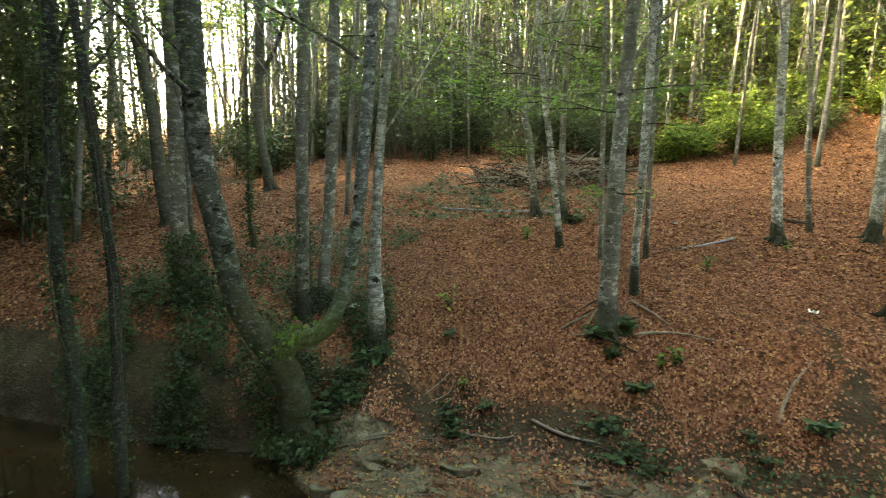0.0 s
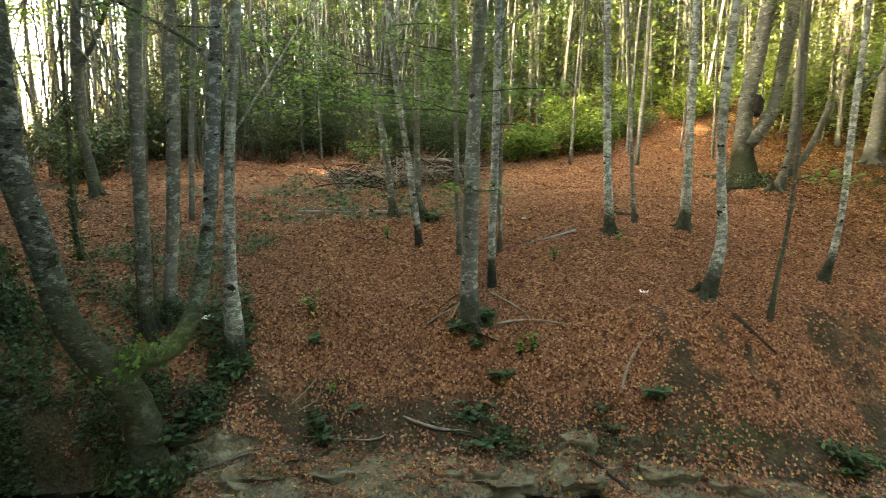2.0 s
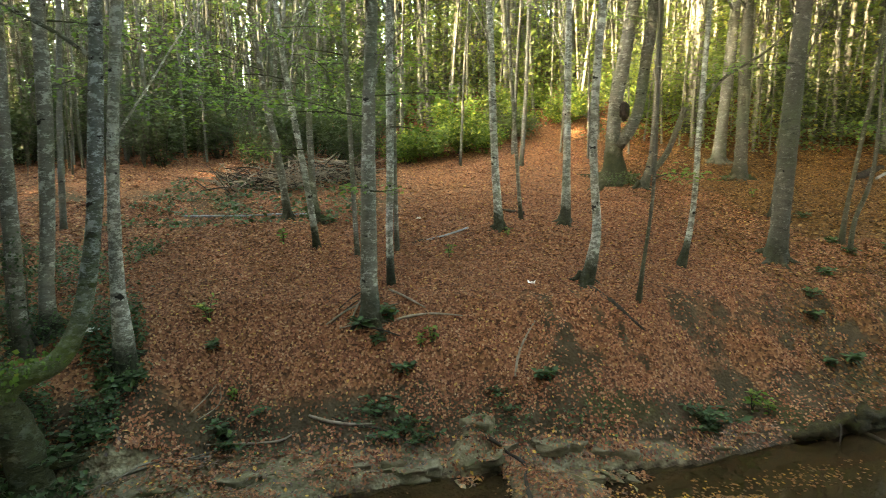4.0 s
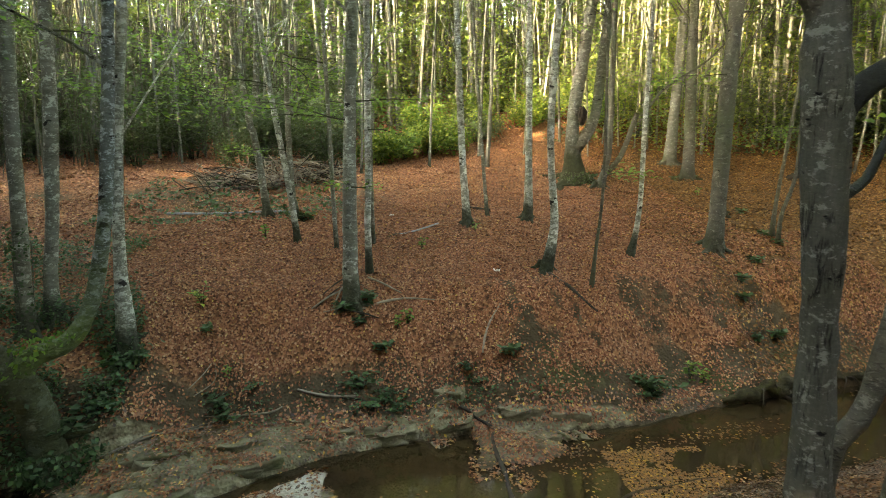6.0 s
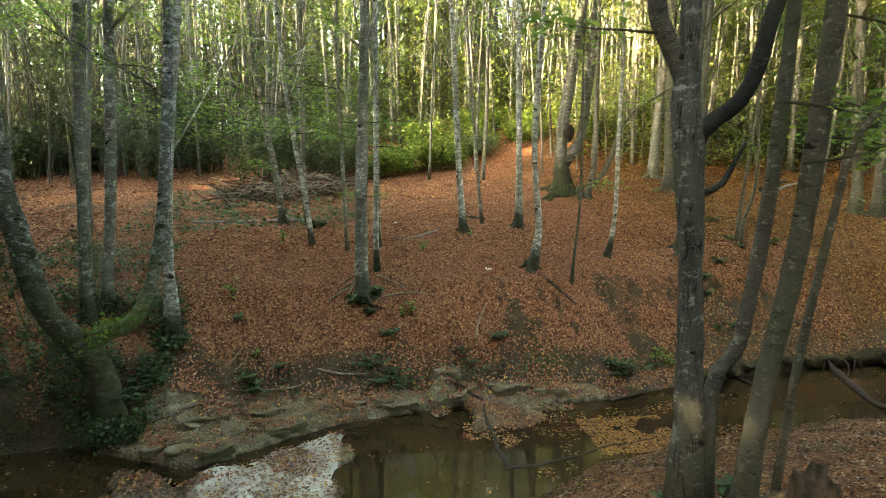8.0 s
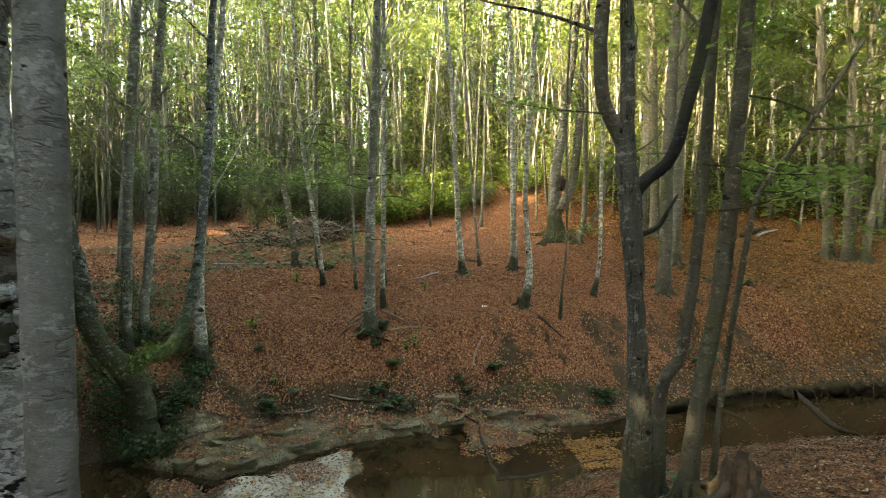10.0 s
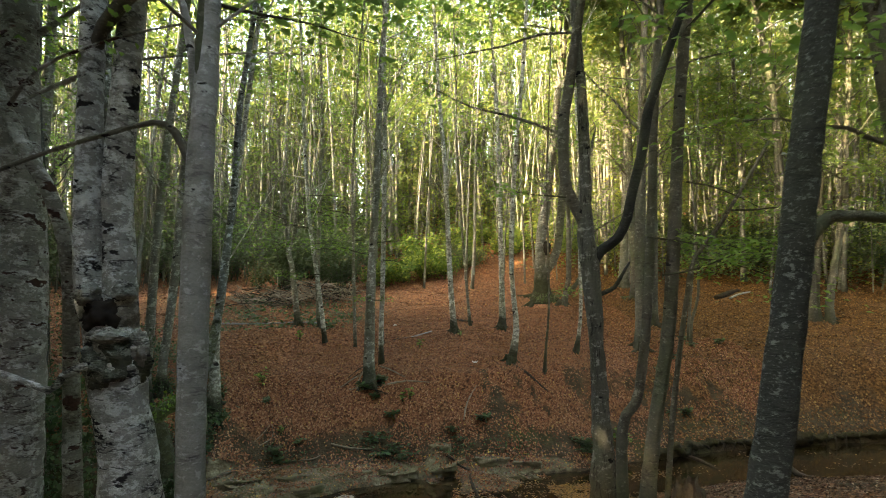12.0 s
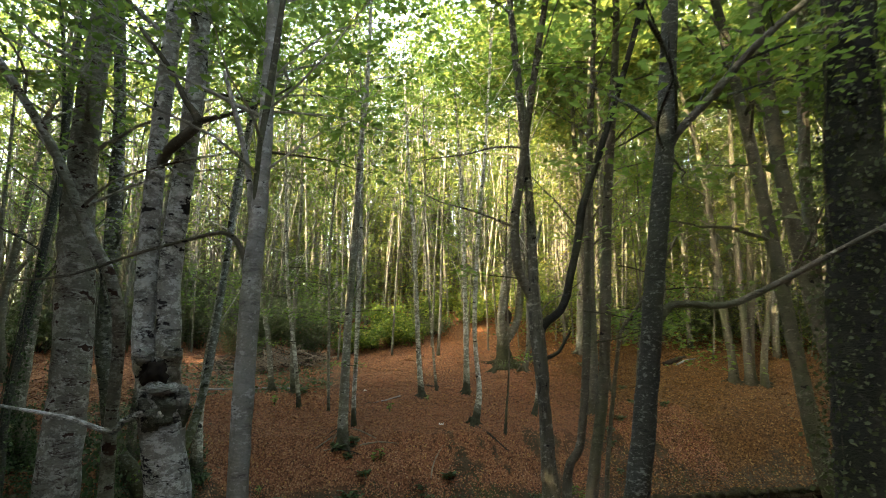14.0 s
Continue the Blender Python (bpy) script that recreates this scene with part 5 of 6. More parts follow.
BUSHES = [
    bush_kind("dark evergreen shrub thick with glossy leaves", 1.4, 1.2, 1900, 0.13, LEAF_DARK, 301),
    bush_kind("yellow-green laurel bush with sunlight in its leaf colour", 1.2, 1.2, 1700, 0.15, LEAF_LIT, 302),
    bush_kind("tall dark shrub with drooping twigs", 1.2, 2.4, 1700, 0.13, LEAF_DARK, 303),
]


def from_eye(az, dist):
    """A spot at that bearing (degrees to the left of +y) and distance from the middle of the walk."""
    return -1.1 - dist * math.sin(radians(az)), -1.8 + dist * math.cos(radians(az))


def plant_bushes():
    rng = np.random.RandomState(80)

    def put(kind, az, dist, k):
        x, y = from_eye(az, dist)
        copy_thing(BUSHES[kind], pose(x, y, float(ground_z(x, y)), 0, 0, rng.uniform(0, 360)) @ Matrix.Diagonal((k, k, k * rng.uniform(0.85, 1.15), 1)))

    for az in np.linspace(24, -19.5, 24):
        put(rng.choice((0, 2, 2)), az + rng.normal(0, 1.2), rng.uniform(18.4, 22.5), rng.uniform(0.5, 1.2) * (0.5 if az > 13 else 1.0))
    for az in np.linspace(22, -18, 12):
        put(2, az + rng.normal(0, 1), rng.uniform(22, 26), rng.uniform(1.0, 1.5) * (0.45 if az > 13 else 1.0))
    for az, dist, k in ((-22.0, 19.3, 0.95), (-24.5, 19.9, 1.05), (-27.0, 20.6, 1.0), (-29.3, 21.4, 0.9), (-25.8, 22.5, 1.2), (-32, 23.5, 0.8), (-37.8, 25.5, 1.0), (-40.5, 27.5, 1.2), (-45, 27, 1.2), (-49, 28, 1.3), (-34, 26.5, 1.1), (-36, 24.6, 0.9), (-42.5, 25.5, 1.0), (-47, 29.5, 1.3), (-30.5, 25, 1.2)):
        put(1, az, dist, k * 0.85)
    for az, dist, k in ((-31.5, 22.3, 0.9), (-54, 27, 1.3), (-57, 25.5, 1.4), (-60, 26, 1.3), (-63, 25, 1.5), (-67, 26, 1.4), (-72, 24, 1.4), (-77, 24, 1.4)):
        put(0, az, dist, k)


plant_bushes()
for ob in BUSHES:
    for o in (*ob.children_recursive, ob):
        bpy.data.objects.remove(o)


# ---- the bank: slabs, roots, logs ----
SLABS = []


def slab(label, at, size, yaw, seed, material, name="rock", category="rock", tilt=(0, 0)):
    """A flat, broken stone, its edges worn."""
    bm = bmesh.new()
    bmesh.ops.create_cube(bm, size=1.0)
    bmesh.ops.subdivide_edges(bm, edges=bm.edges[:], cuts=9, use_grid_fill=True)
    for v in bm.verts:
        c = v.co
        a = math.atan2(c.y, c.x)
        round_off = 1 / (1 + 1.1 * max(0, math.hypot(c.x, c.y) - 0.42))
        edge = 1 + 0.16 * math.sin(3 * a + seed) + 0.1 * math.sin(5 * a + 2 * seed)
        c.x *= round_off * edge
        c.y *= round_off * edge
        c.z *= 1 - 0.5 * max(0, math.hypot(c.x, c.y) - 0.38)
        q = noise.noise(Vector((c.x * 3.1 + seed, c.y * 3.1, c.z * 2)))
        w = noise.noise(Vector((c.x * 9 + seed, c.y * 9, c.z * 6)))
        b = noise.noise(Vector((c.x * 22 + seed, c.y * 22, c.z * 9)))
        v.co += Vector((0.07 * w + 0.03 * b, 0.07 * q + 0.03 * b, 0.24 * q + 0.09 * w + 0.04 * b))
        v.co = Vector((v.co.x * size[0], v.co.y * size[1], v.co.z * size[2]))
    me = bpy.data.meshes.new(name)
    bm.to_mesh(me)
    bm.free()
    me.materials.append(material)
    me.polygons.foreach_set("use_smooth", np.ones(len(me.polygons), bool))
    ob = new(name, me)
    x, y = at
    ob.matrix_basis = pose(x, y, float(ground_z(x, y)) - size[2] * 0.4, tilt[0], tilt[1], yaw)
    SLABS.append((x, y, size[0] * 0.5, size[1] * 0.5, radians(yaw), float(ground_z(x, y)) + size[2] * 0.1))
    return tagged(ob, label, category, "stones of the stream bank")


def stone_material(name, dark, mid, pale, moss):
    a = Mat(name, 0.75)
    r = a.random()
    co = a.scaled(1, 1, 2.5, r)
    c = a.ramp(a.noise(3.0, 7, 0.7, co), (0.3, dark), (0.52, mid), (0.78, pale))
    c = a.mix(a.ramp(a.noise(1.9, 6, 0.7, a.scaled(1, 1, 1, r)), (0.5, 0.0), (0.62, 0.85)), c, (0.075, 0.05, 0.027))
    c = a.mix(a.maths("MULTIPLY", a.ramp(a.noise(2.2, 5, 0.7, co), (0.48, 0.0), (0.62, 1.0)), moss), c, (0.05, 0.058, 0.018))
    c = a.mix(0.6, c, a.ramp(a.noise(28, 6, 0.7), (0.3, 0.5), (0.7, 1.0)), "MULTIPLY")
    a.colour(c)
    a.bump(a.noise(12, 8, 0.7), 0.8, 0.02)
    return a.m


STONE = stone_material("bank_stone", (0.06, 0.051, 0.029), (0.15, 0.131, 0.081), (0.29, 0.262, 0.182), 0.6)
STONE_PALE = stone_material("pale_stone", (0.10, 0.075, 0.055), (0.30, 0.28, 0.26), (0.50, 0.49, 0.48), 0.15)

slab("long flat slab of grey-green stone under the bank", (0.95, 5.5), (1.0, 0.4, 0.22), -22, 1, STONE)
slab("flat mossy slab at the foot of the bank", (0.2, 5.62), (0.8, 0.36, 0.16), -20, 2, STONE)
slab("broken slab of brown stone by the crooked tree", (-0.68, 5.72), (0.75, 0.4, 0.18), -14, 3, STONE)
slab("low stone half buried in leaves", (-1.15, 5.4), (0.6, 0.42, 0.16), 8, 4, STONE)
slab("tilted slab at the water", (-0.75, 5.02), (0.8, 0.36, 0.2), -8, 5, STONE, tilt=(-6, 4))
slab("grey stone at the edge of the pool", (-1.5, 5.15), (0.5, 0.3, 0.22), 30, 6, STONE)
slab("worn slab with leaves on it", (0.05, 5.2), (0.9, 0.34, 0.14), -18, 7, STONE)
slab("pale sandy slab on the bar", (3.55, 4.72), (0.6, 0.34, 0.14), -25, 8, STONE)
slab("pale sandy stone on the bar", (4.1, 4.42), (0.55, 0.3, 0.12), -30, 9, STONE)
slab("small flat stone among wet leaves", (2.42, 4.8), (0.34, 0.3, 0.12), 15, 10, STONE)
slab("dark block of stone in the gully", (2.75, 5.2), (0.4, 0.26, 0.24), -40, 11, STONE)
slab("narrow stone at the water's edge", (5.3, 4.05), (0.5, 0.14, 0.08), -22, 12, STONE)
slab("stone block under the mossy ledge", (1.75, 5.3), (0.4, 0.26, 0.2), -15, 13, STONE)
rng_s = np.random.RandomState(15)
for k in range(22):
    s_k, d_k = rng_s.uniform(-3.2, 4.2), rng_s.uniform(-0.45, 0.3)
    n_k = d_k + float(np.interp(s_k, FAR_S, FAR_N))
    wide = rng_s.uniform(0.18, 0.55)
    slab(("flat mossy stone set in the stream bank", "broken grey-brown stone in the bank", "small worn stone among the leaves")[k % 3], (0.927 * s_k + 0.375 * n_k, -0.375 * s_k + 0.927 * n_k), (wide, wide * rng_s.uniform(0.45, 0.8), wide * rng_s.uniform(0.16, 0.3)), -22 + rng_s.normal(0, 18), 60 + k, STONE, tilt=(rng_s.normal(0, 8), rng_s.normal(0, 8)))
slab("white stone lying on wet leaves", (3.72, 3.5), (0.3, 0.12, 0.09), -20, 16, STONE_PALE)


# ---- fallen leaves ----
def scatter(name, label, count, region, size, material, seed, lift=0.012, tilt=0.35):
    rng = np.random.RandomState(seed)
    x, y = region(rng, count)
    z = ground_z(x, y)
    for sx, sy, rx, ry, yaw, high in SLABS:
        u, w = (x - sx) * math.cos(yaw) + (y - sy) * math.sin(yaw), (y - sy) * math.cos(yaw) - (x - sx) * math.sin(yaw)
        z = np.where((u / rx) ** 2 + (w / ry) ** 2 < 0.8, np.maximum(z, high), z)
    keep = z > WATER - 0.02
    x, y, z = x[keep], y[keep], z[keep]
    k = len(x)
    e = 0.04
    flat = ground_z(x, y)
    gx, gy = (ground_z(x + e, y) - flat) / e, (ground_z(x, y + e) - flat) / e
    sl, nl = stream(x, y)
    lies = gx * gx + gy * gy < np.where(((x < 5.5) | (nl - np.interp(sl, FAR_S, FAR_N) > 0.25)) & (wave(x, y, 0.9, 43) > -0.1), 6.0, 1.6)
    x, y, z, gx, gy = x[lies], y[lies], z[lies], gx[lies], gy[lies]
    k = len(x)
    up = np.stack([-gx, -gy, np.ones(k)], 1) + rng.normal(0, tilt, (k, 3))
    a = rng.uniform(0, 6.283, k)
    along = np.stack([np.cos(a), np.sin(a), gx * np.cos(a) + gy * np.sin(a) + rng.normal(0, 0.18, k)], 1)
    ln = size * rng.uniform(0.65, 1.3, k)
    v, f = blades(np.stack([x, y, z + lift + np.abs(rng.normal(0, 0.012, k))], 1), along, up, ln, ln * rng.uniform(0.5, 0.75, k), 0.22)
    tagged(new(name, fast_mesh(name, v, f, material)), label, "fallen leaves", kind="stuff")


def band(s0, s1, d0, d1, bare=0.0):
    def pick(rng, count):
        s = rng.uniform(s0, s1, count)
        d = rng.uniform(d0, d1, count)
        n = d + np.interp(s, FAR_S, FAR_N)
        x, y = 0.927 * s + 0.375 * n, -0.375 * s + 0.927 * n
        if bare:
            keep = rng.uniform(0, 1, count) < np.clip(0.12 + smooth(0.4, 1.1, d + 0.3 * wave(x, y, 1.6, 42)) + 0.3 * wave(x, y, 1.3, 41), 0.1, 1) * (1 - 0.72 * bare_patch(x, y, s, d))
            x, y = x[keep], y[keep]
        return x, y
    return pick


def shore_band(s0, s1, e0, e1):
    def pick(rng, count):
        s = rng.uniform(s0, s1, count)
        n = np.interp(s, NEAR_S, NEAR_N) - rng.uniform(e0, e1, count)
        return 0.927 * s + 0.375 * n, -0.375 * s + 0.927 * n
    return pick


scatter("fallen_leaves", "brown and russet fallen beech leaves on the slope", 136000, band(-5, 8.6, 0.0, 3.2, 1), 0.041, LITTER, 201)
scatter("fallen_leaves", "brown fallen beech leaves carpeting the clearing", 86000, band(-5.5, 7.2, 3.2, 8.0, 1), 0.054, LITTER, 202)
scatter("fallen_leaves", "russet fallen leaves on the slope under the saplings", 124000, band(5.2, 24, 0.0, 11.0), 0.062, OCHRE_SHADE_LITTER, 207)
scatter("fallen_leaves", "brown fallen leaves under the trees beside the clearing", 42000, band(-13, -5.5, 0.8, 8.0), 0.06, LITTER, 210)
scatter("fallen_leaves", "brown fallen beech leaves at the back of the clearing", 46000, band(-13, 8.5, 8.0, 17.0, 1), 0.07, LITTER, 203)
scatter("fallen_leaves", "ochre fallen leaves below the wooded hill", 26000, band(7.0, 22, 9.0, 17.0, 1), 0.085, OCHRE_SHADE_LITTER, 211)
scatter("fallen_leaves", "brown fallen leaves on the wooded hillside", 22000, band(-16, 28, 16.0, 40.0), 0.25, LITTER, 206)
scatter("fallen_leaves", "fallen leaves on the near bank", 78000, shore_band(-3, 11, -0.1, 4.2), 0.037, SHORE_LITTER, 204)
def drifts(s0, s1, d0, d1, seed, bar):
    """Leaves blown together in patches."""
    whole = band(s0, s1, d0, d1)

    def pick(rng, count):
        x, y = whole(rng, count)
        keep = wave(x, y, 1.0, seed) + 0.5 * wave(x, y, 0.4, seed + 1) + rng.normal(0, 0.15, count) > bar
        return x[keep], y[keep]
    return pick


scatter("fallen_leaves", "drifts of brown leaves lodged on the rocky bank", 21000, drifts(-4.5, 4.5, -1.6, 0.4, 45, 0.0), 0.046, LITTER, 209)
scatter("fallen_leaves", "wet brown and yellow leaves along the stream bed", 15000, band(-4.0, 4.5, -2.8, 0.3), 0.048, WET_LITTER, 205, 0.008, 0.15)


# ---- roots and logs ----
def on_ground(points, lift=0.02):
    return [(x, y, float(ground_z(x, y)) + lift, r) for x, y, r in points]


def bough(name, label, rows, material, category, seed=1, sides=8, group=""):
    """A root, stick or log lying along rows of (x, y, z, r)."""
    x0, y0, z0, _ = rows[0]
    base_rows = [(x - x0, y - y0, z - z0, r) for x, y, z, r in rows]
    ob = new(name, mesh_from(name, *tube(base_rows, sides, 0.07, 0.16, seed), material))
    ob.matrix_basis = pose(x0, y0, z0)
    return tagged(ob, label, category, group)


bough("root", "grey twisted root running along the foot of the bank", on_ground([(-1.46, 5.9, 0.012), (-0.82, 6.02, 0.015), (-0.5, 6.0, 0.01), (-0.21, 6.1, 0.013), (0.35, 5.96, 0.006)], 0.012), STICK_BANK, "root", 2)
bough("root", "second root beside the twisted one", on_ground([(-1.1, 5.9, 0.008), (-0.75, 6.06, 0.01), (-0.45, 6.04, 0.009), (-0.15, 6.13, 0.009), (0.05, 6.12, 0.005)], 0.012), STICK_BANK, "root", 3)
bough("root", "exposed grey root on the mossy ledge", on_ground([(0.95, 6.01, 0.016), (1.08, 5.92, 0.024), (1.32, 5.78, 0.022), (1.61, 5.66, 0.012)], 0.035), STICK, "root", 4)
bough("root", "thin forked root on the mossy ledge", on_ground([(1.2, 5.9, 0.008), (1.4, 5.74, 0.014), (1.68, 5.6, 0.012), (1.98, 5.34, 0.008)], 0.03), STICK_DARK, "root", 5)
bough("root", "thin root hanging along the bank", on_ground([(-0.16, 6.19, 0.008), (0.16, 6.1, 0.013), (0.57, 5.94, 0.014), (0.73, 5.92, 0.007)], 0.03), STICK, "root", 6)
bough("root", "surface root of the lichened beech", on_ground([(4.95, 5.98, 0.04), (5.01, 5.55, 0.03), (5.12, 5.35, 0.022), (5.23, 5.15, 0.012)], 0.01), STICK_DARK, "root", 7)
def on_bed(points, lift):
    """Rests on the ground, or just breaks the water."""
    return [(x, y, max(float(ground_z(x, y)), WATER - 0.02) + lift, r) for x, y, r in points]


bough("log", "dark wet branch lying across the stream bed", on_bed([(2.5, 5.06, 0.016), (2.78, 4.97, 0.024), (2.97, 4.86, 0.02), (3.05, 4.68, 0.026), (2.9, 4.4, 0.02), (2.78, 4.12, 0.028), (2.68, 3.8, 0.02), (2.53, 3.5, 0.024), (2.46, 3.25, 0.03), (2.36, 3.06, 0.026)], 0.02), STICK_DARK, "log", 8, 10)
bough("log", "long thin wet branch along the water's edge", on_bed([(2.33, 3.06, 0.026), (2.52, 3.02, 0.03), (2.7, 2.95, 0.022), (3.03, 2.92, 0.025), (3.4, 2.88, 0.017), (3.75, 2.9, 0.019), (4.15, 2.8, 0.014), (4.5, 2.75, 0.014), (4.9, 2.6, 0.008)], 0.015), STICK_DARK, "log", 9, 10)
bough("log", "dark wet log lying flat across the stream", [(9.75, 3.55, 0.1, 0.05), (9.0, 2.75, 0.06, 0.05), (8.3, 1.96, 0.06, 0.045), (8.05, 1.5, 0.14, 0.03)], STICK_DARK, "log", 10, 10)
bough("log", "thin sunken branch in the water", [(7.5, 3.95, 0.06, 0.02), (7.4, 3.3, 0.05, 0.025), (7.25, 2.75, 0.04, 0.02)], STICK_DARK, "log", 11)


def bank_lip():
    """The undercut edge of the far bank on the right: a dark turf lip with roots that hang from it."""
    rng = np.random.RandomState(66)
    s = np.arange(4.5, 15.0, 0.16)
    far = np.interp(s, FAR_S, FAR_N) + 0.06 * wave(s, np.interp(s, FAR_S, FAR_N) * 0.3, 2.9, 3)
    n = far + 0.01 + rng.normal(0, 0.015, len(s))
    x, y = 0.927 * s + 0.375 * n, -0.375 * s + 0.927 * n
    z = ground_z(0.927 * s + 0.375 * (n + 0.12), -0.375 * s + 0.927 * (n + 0.12)) - 0.05 + rng.normal(0, 0.025, len(s))
    rows = [(*q, r) for *q, r in zip(x, y, z, rng.uniform(0.035, 0.1, len(s)))]
    v, f = tube(rows, 14, 0.045, 0.5, 3)
    tagged(new("bank_edge", mesh_from("bank_edge", v, f, TURF)), "dark mossy turf lip of the undercut stream bank", "ground", kind="structure")
    for k in range(34):
        i = rng.randint(4, len(s) - 4)
        p, l = np.array((x[i], y[i], z[i])), rng.uniform(0.2, 0.5)
        a = rng.uniform(3.6, 5.2)
        c, d = math.cos(a), math.sin(a)
        bough("root", "thin dark root hanging from the undercut bank", [(*p, 0.012), (p[0] + 0.3 * l * c, p[1] + 0.3 * l * d, p[2] + 0.02, 0.011), (p[0] + 0.6 * l * c, p[1] + 0.5 * l * d, p[2] - 0.12, 0.008), (p[0] + 0.7 * l * c, p[1] + 0.5 * l * d, p[2] - 0.3, 0.004)], STICK_DARK, "root", 700 + k, 5, "roots of the undercut bank")


def turf_material():
    a = Mat("dark_turf", 0.95)
    c = a.ramp(a.noise(6.0, 6, 0.7), (0.3, (0.012, 0.010, 0.006)), (0.55, (0.035, 0.03, 0.015)), (0.75, (0.06, 0.066, 0.02)))
    a.colour(c)
    a.bump(a.noise(25, 6, 0.7), 1.0, 0.03)
    return a.m


TURF = turf_material()
bank_lip()
bough("pole", "long thin bluish-grey pole lying on the leaves", on_ground([(-0.15, 12.16, 0.02), (0.8, 11.95, 0.022), (1.8, 11.65, 0.022), (2.4, 11.4, 0.02)], 0.04), STICK_GREY, "pole", 12)
bough("pole", "short grey pole lying on the leaves", on_ground([(3.68, 8.9, 0.02), (4.1, 9.06, 0.02), (4.76, 9.34, 0.018)], 0.03), STICK_GREY, "pole", 13)
bough("stick", "dark stick at the end of the grey pole", on_ground([(3.36, 8.72, 0.02), (3.55, 8.84, 0.03), (3.75, 8.95, 0.02)], 0.02), STICK_DARK, "stick", 14)
bough("stick", "curved tan stick lying on the slope", on_ground([(3.39, 5.42, 0.016), (3.5, 5.55, 0.02), (3.66, 5.66, 0.018), (3.9, 5.77, 0.01)], 0.025), STICK, "stick", 15)
bough("stick", "dead branch leaning at the beech's foot", on_ground([(2.3, 6.95, 0.014), (2.42, 6.72, 0.016), (2.62, 6.45, 0.01)], 0.06), STICK, "stick", 16)
bough("stick", "long bare branch lying from the beech's foot", on_ground([(1.98, 6.45, 0.012), (2.35, 6.47, 0.018), (2.7, 6.38, 0.014), (3.07, 6.24, 0.008)], 0.035), STICK, "stick", 17)
for k, (x, y, a, l) in enumerate(((1.42, 6.72, 10, 0.75), (1.5, 6.62, -14, 0.7), (1.55, 6.8, 24, 0.55), (1.35, 6.7, 4, 0.6), (1.75, 6.48, -30, 0.5), (1.62, 6.55, 40, 0.45))):
    c, sn = math.cos(radians(a)), math.sin(radians(a))
    bough("stick", "dead twig heaped at the foot of the beech", on_ground([(x, y, 0.008), (x + l * 0.5 * c, y + l * 0.5 * sn, 0.012), (x + l * c, y + l * sn, 0.006)], 0.03 + 0.015 * k), STICK if k % 2 else STICK_DARK, "stick", 30 + k, 6, "sticks round the beech")
bough("log", "dark broken branch behind the thin beech", on_ground([(5.95, 10.1, 0.02), (6.2, 10.2, 0.05), (6.5, 10.05, 0.04)], 0.05), STICK_DARK, "log", 41)
bough("stick", "thin pale twig curving down the bank", on_ground([(-0.31, 6.44, 0.006), (-0.12, 6.57, 0.007), (0.01, 6.66, 0.005)], 0.05), STICK, "stick", 42, 6)
bough("stick", "second pale twig on the bank", on_ground([(-0.25, 6.38, 0.005), (0.02, 6.5, 0.006), (0.05, 6.66, 0.004)], 0.05), STICK, "stick", 43, 6)
bough("log", "mossy log lying under the saplings", on_ground([(15.2, 8.4, 0.08), (16.0, 8.5, 0.09), (16.9, 8.7, 0.07)], 0.07), STICK_DARK, "log", 44)
bough("log", "pale bare log at the wood's edge", on_ground([(15.4, 8.0, 0.03), (16.0, 8.1, 0.035), (16.8, 8.2, 0.03)], 0.1), STICK_GREY, "log", 45)


# ---- the brush heap ----
def brush_heap():
    rng = np.random.RandomState(90)
    base = thing("brush_heap", (2.4, 14.5, float(ground_z(2.4, 14.5))), "heap of dead brown branches at the wood's edge", "brushwood")
    meshes = []
    for k in range(7):
        l = rng.uniform(0.9, 1.9)
        rows = [(-l / 2, 0, 0, 0.015), (-l / 6, rng.normal(0, 0.1), rng.normal(0, 0.07), 0.013), (l / 6, rng.normal(0, 0.1), rng.normal(0, 0.07), 0.01), (l / 2, rng.normal(0, 0.12), rng.normal(0, 0.1), 0.005)]
        meshes.append(mesh_from("branch", *tube(rows, 5, 0.3, 0.1, k), STICK if k % 2 == 0 else STICK_DARK))
    for k in range(280):
        u = rng.uniform(-1.7, 1.9)
        top = 0.6 * max(0.12, 1 - abs(u - 0.7) / 2.3)
        ob = new("branch", meshes[rng.randint(7)])
        ob.parent = base
        x, y = u, rng.normal(0, 0.38) - 0.05 * u
        rise = float(ground_z(2.4 + x, 14.5 + y)) - base.location.z
        ob.matrix_basis = pose(x, y, rise + 0.03 + top * rng.uniform(0, 1) ** 1.2, rng.normal(0, 18), rng.normal(0, 14), rng.uniform(0, 360))


brush_heap()

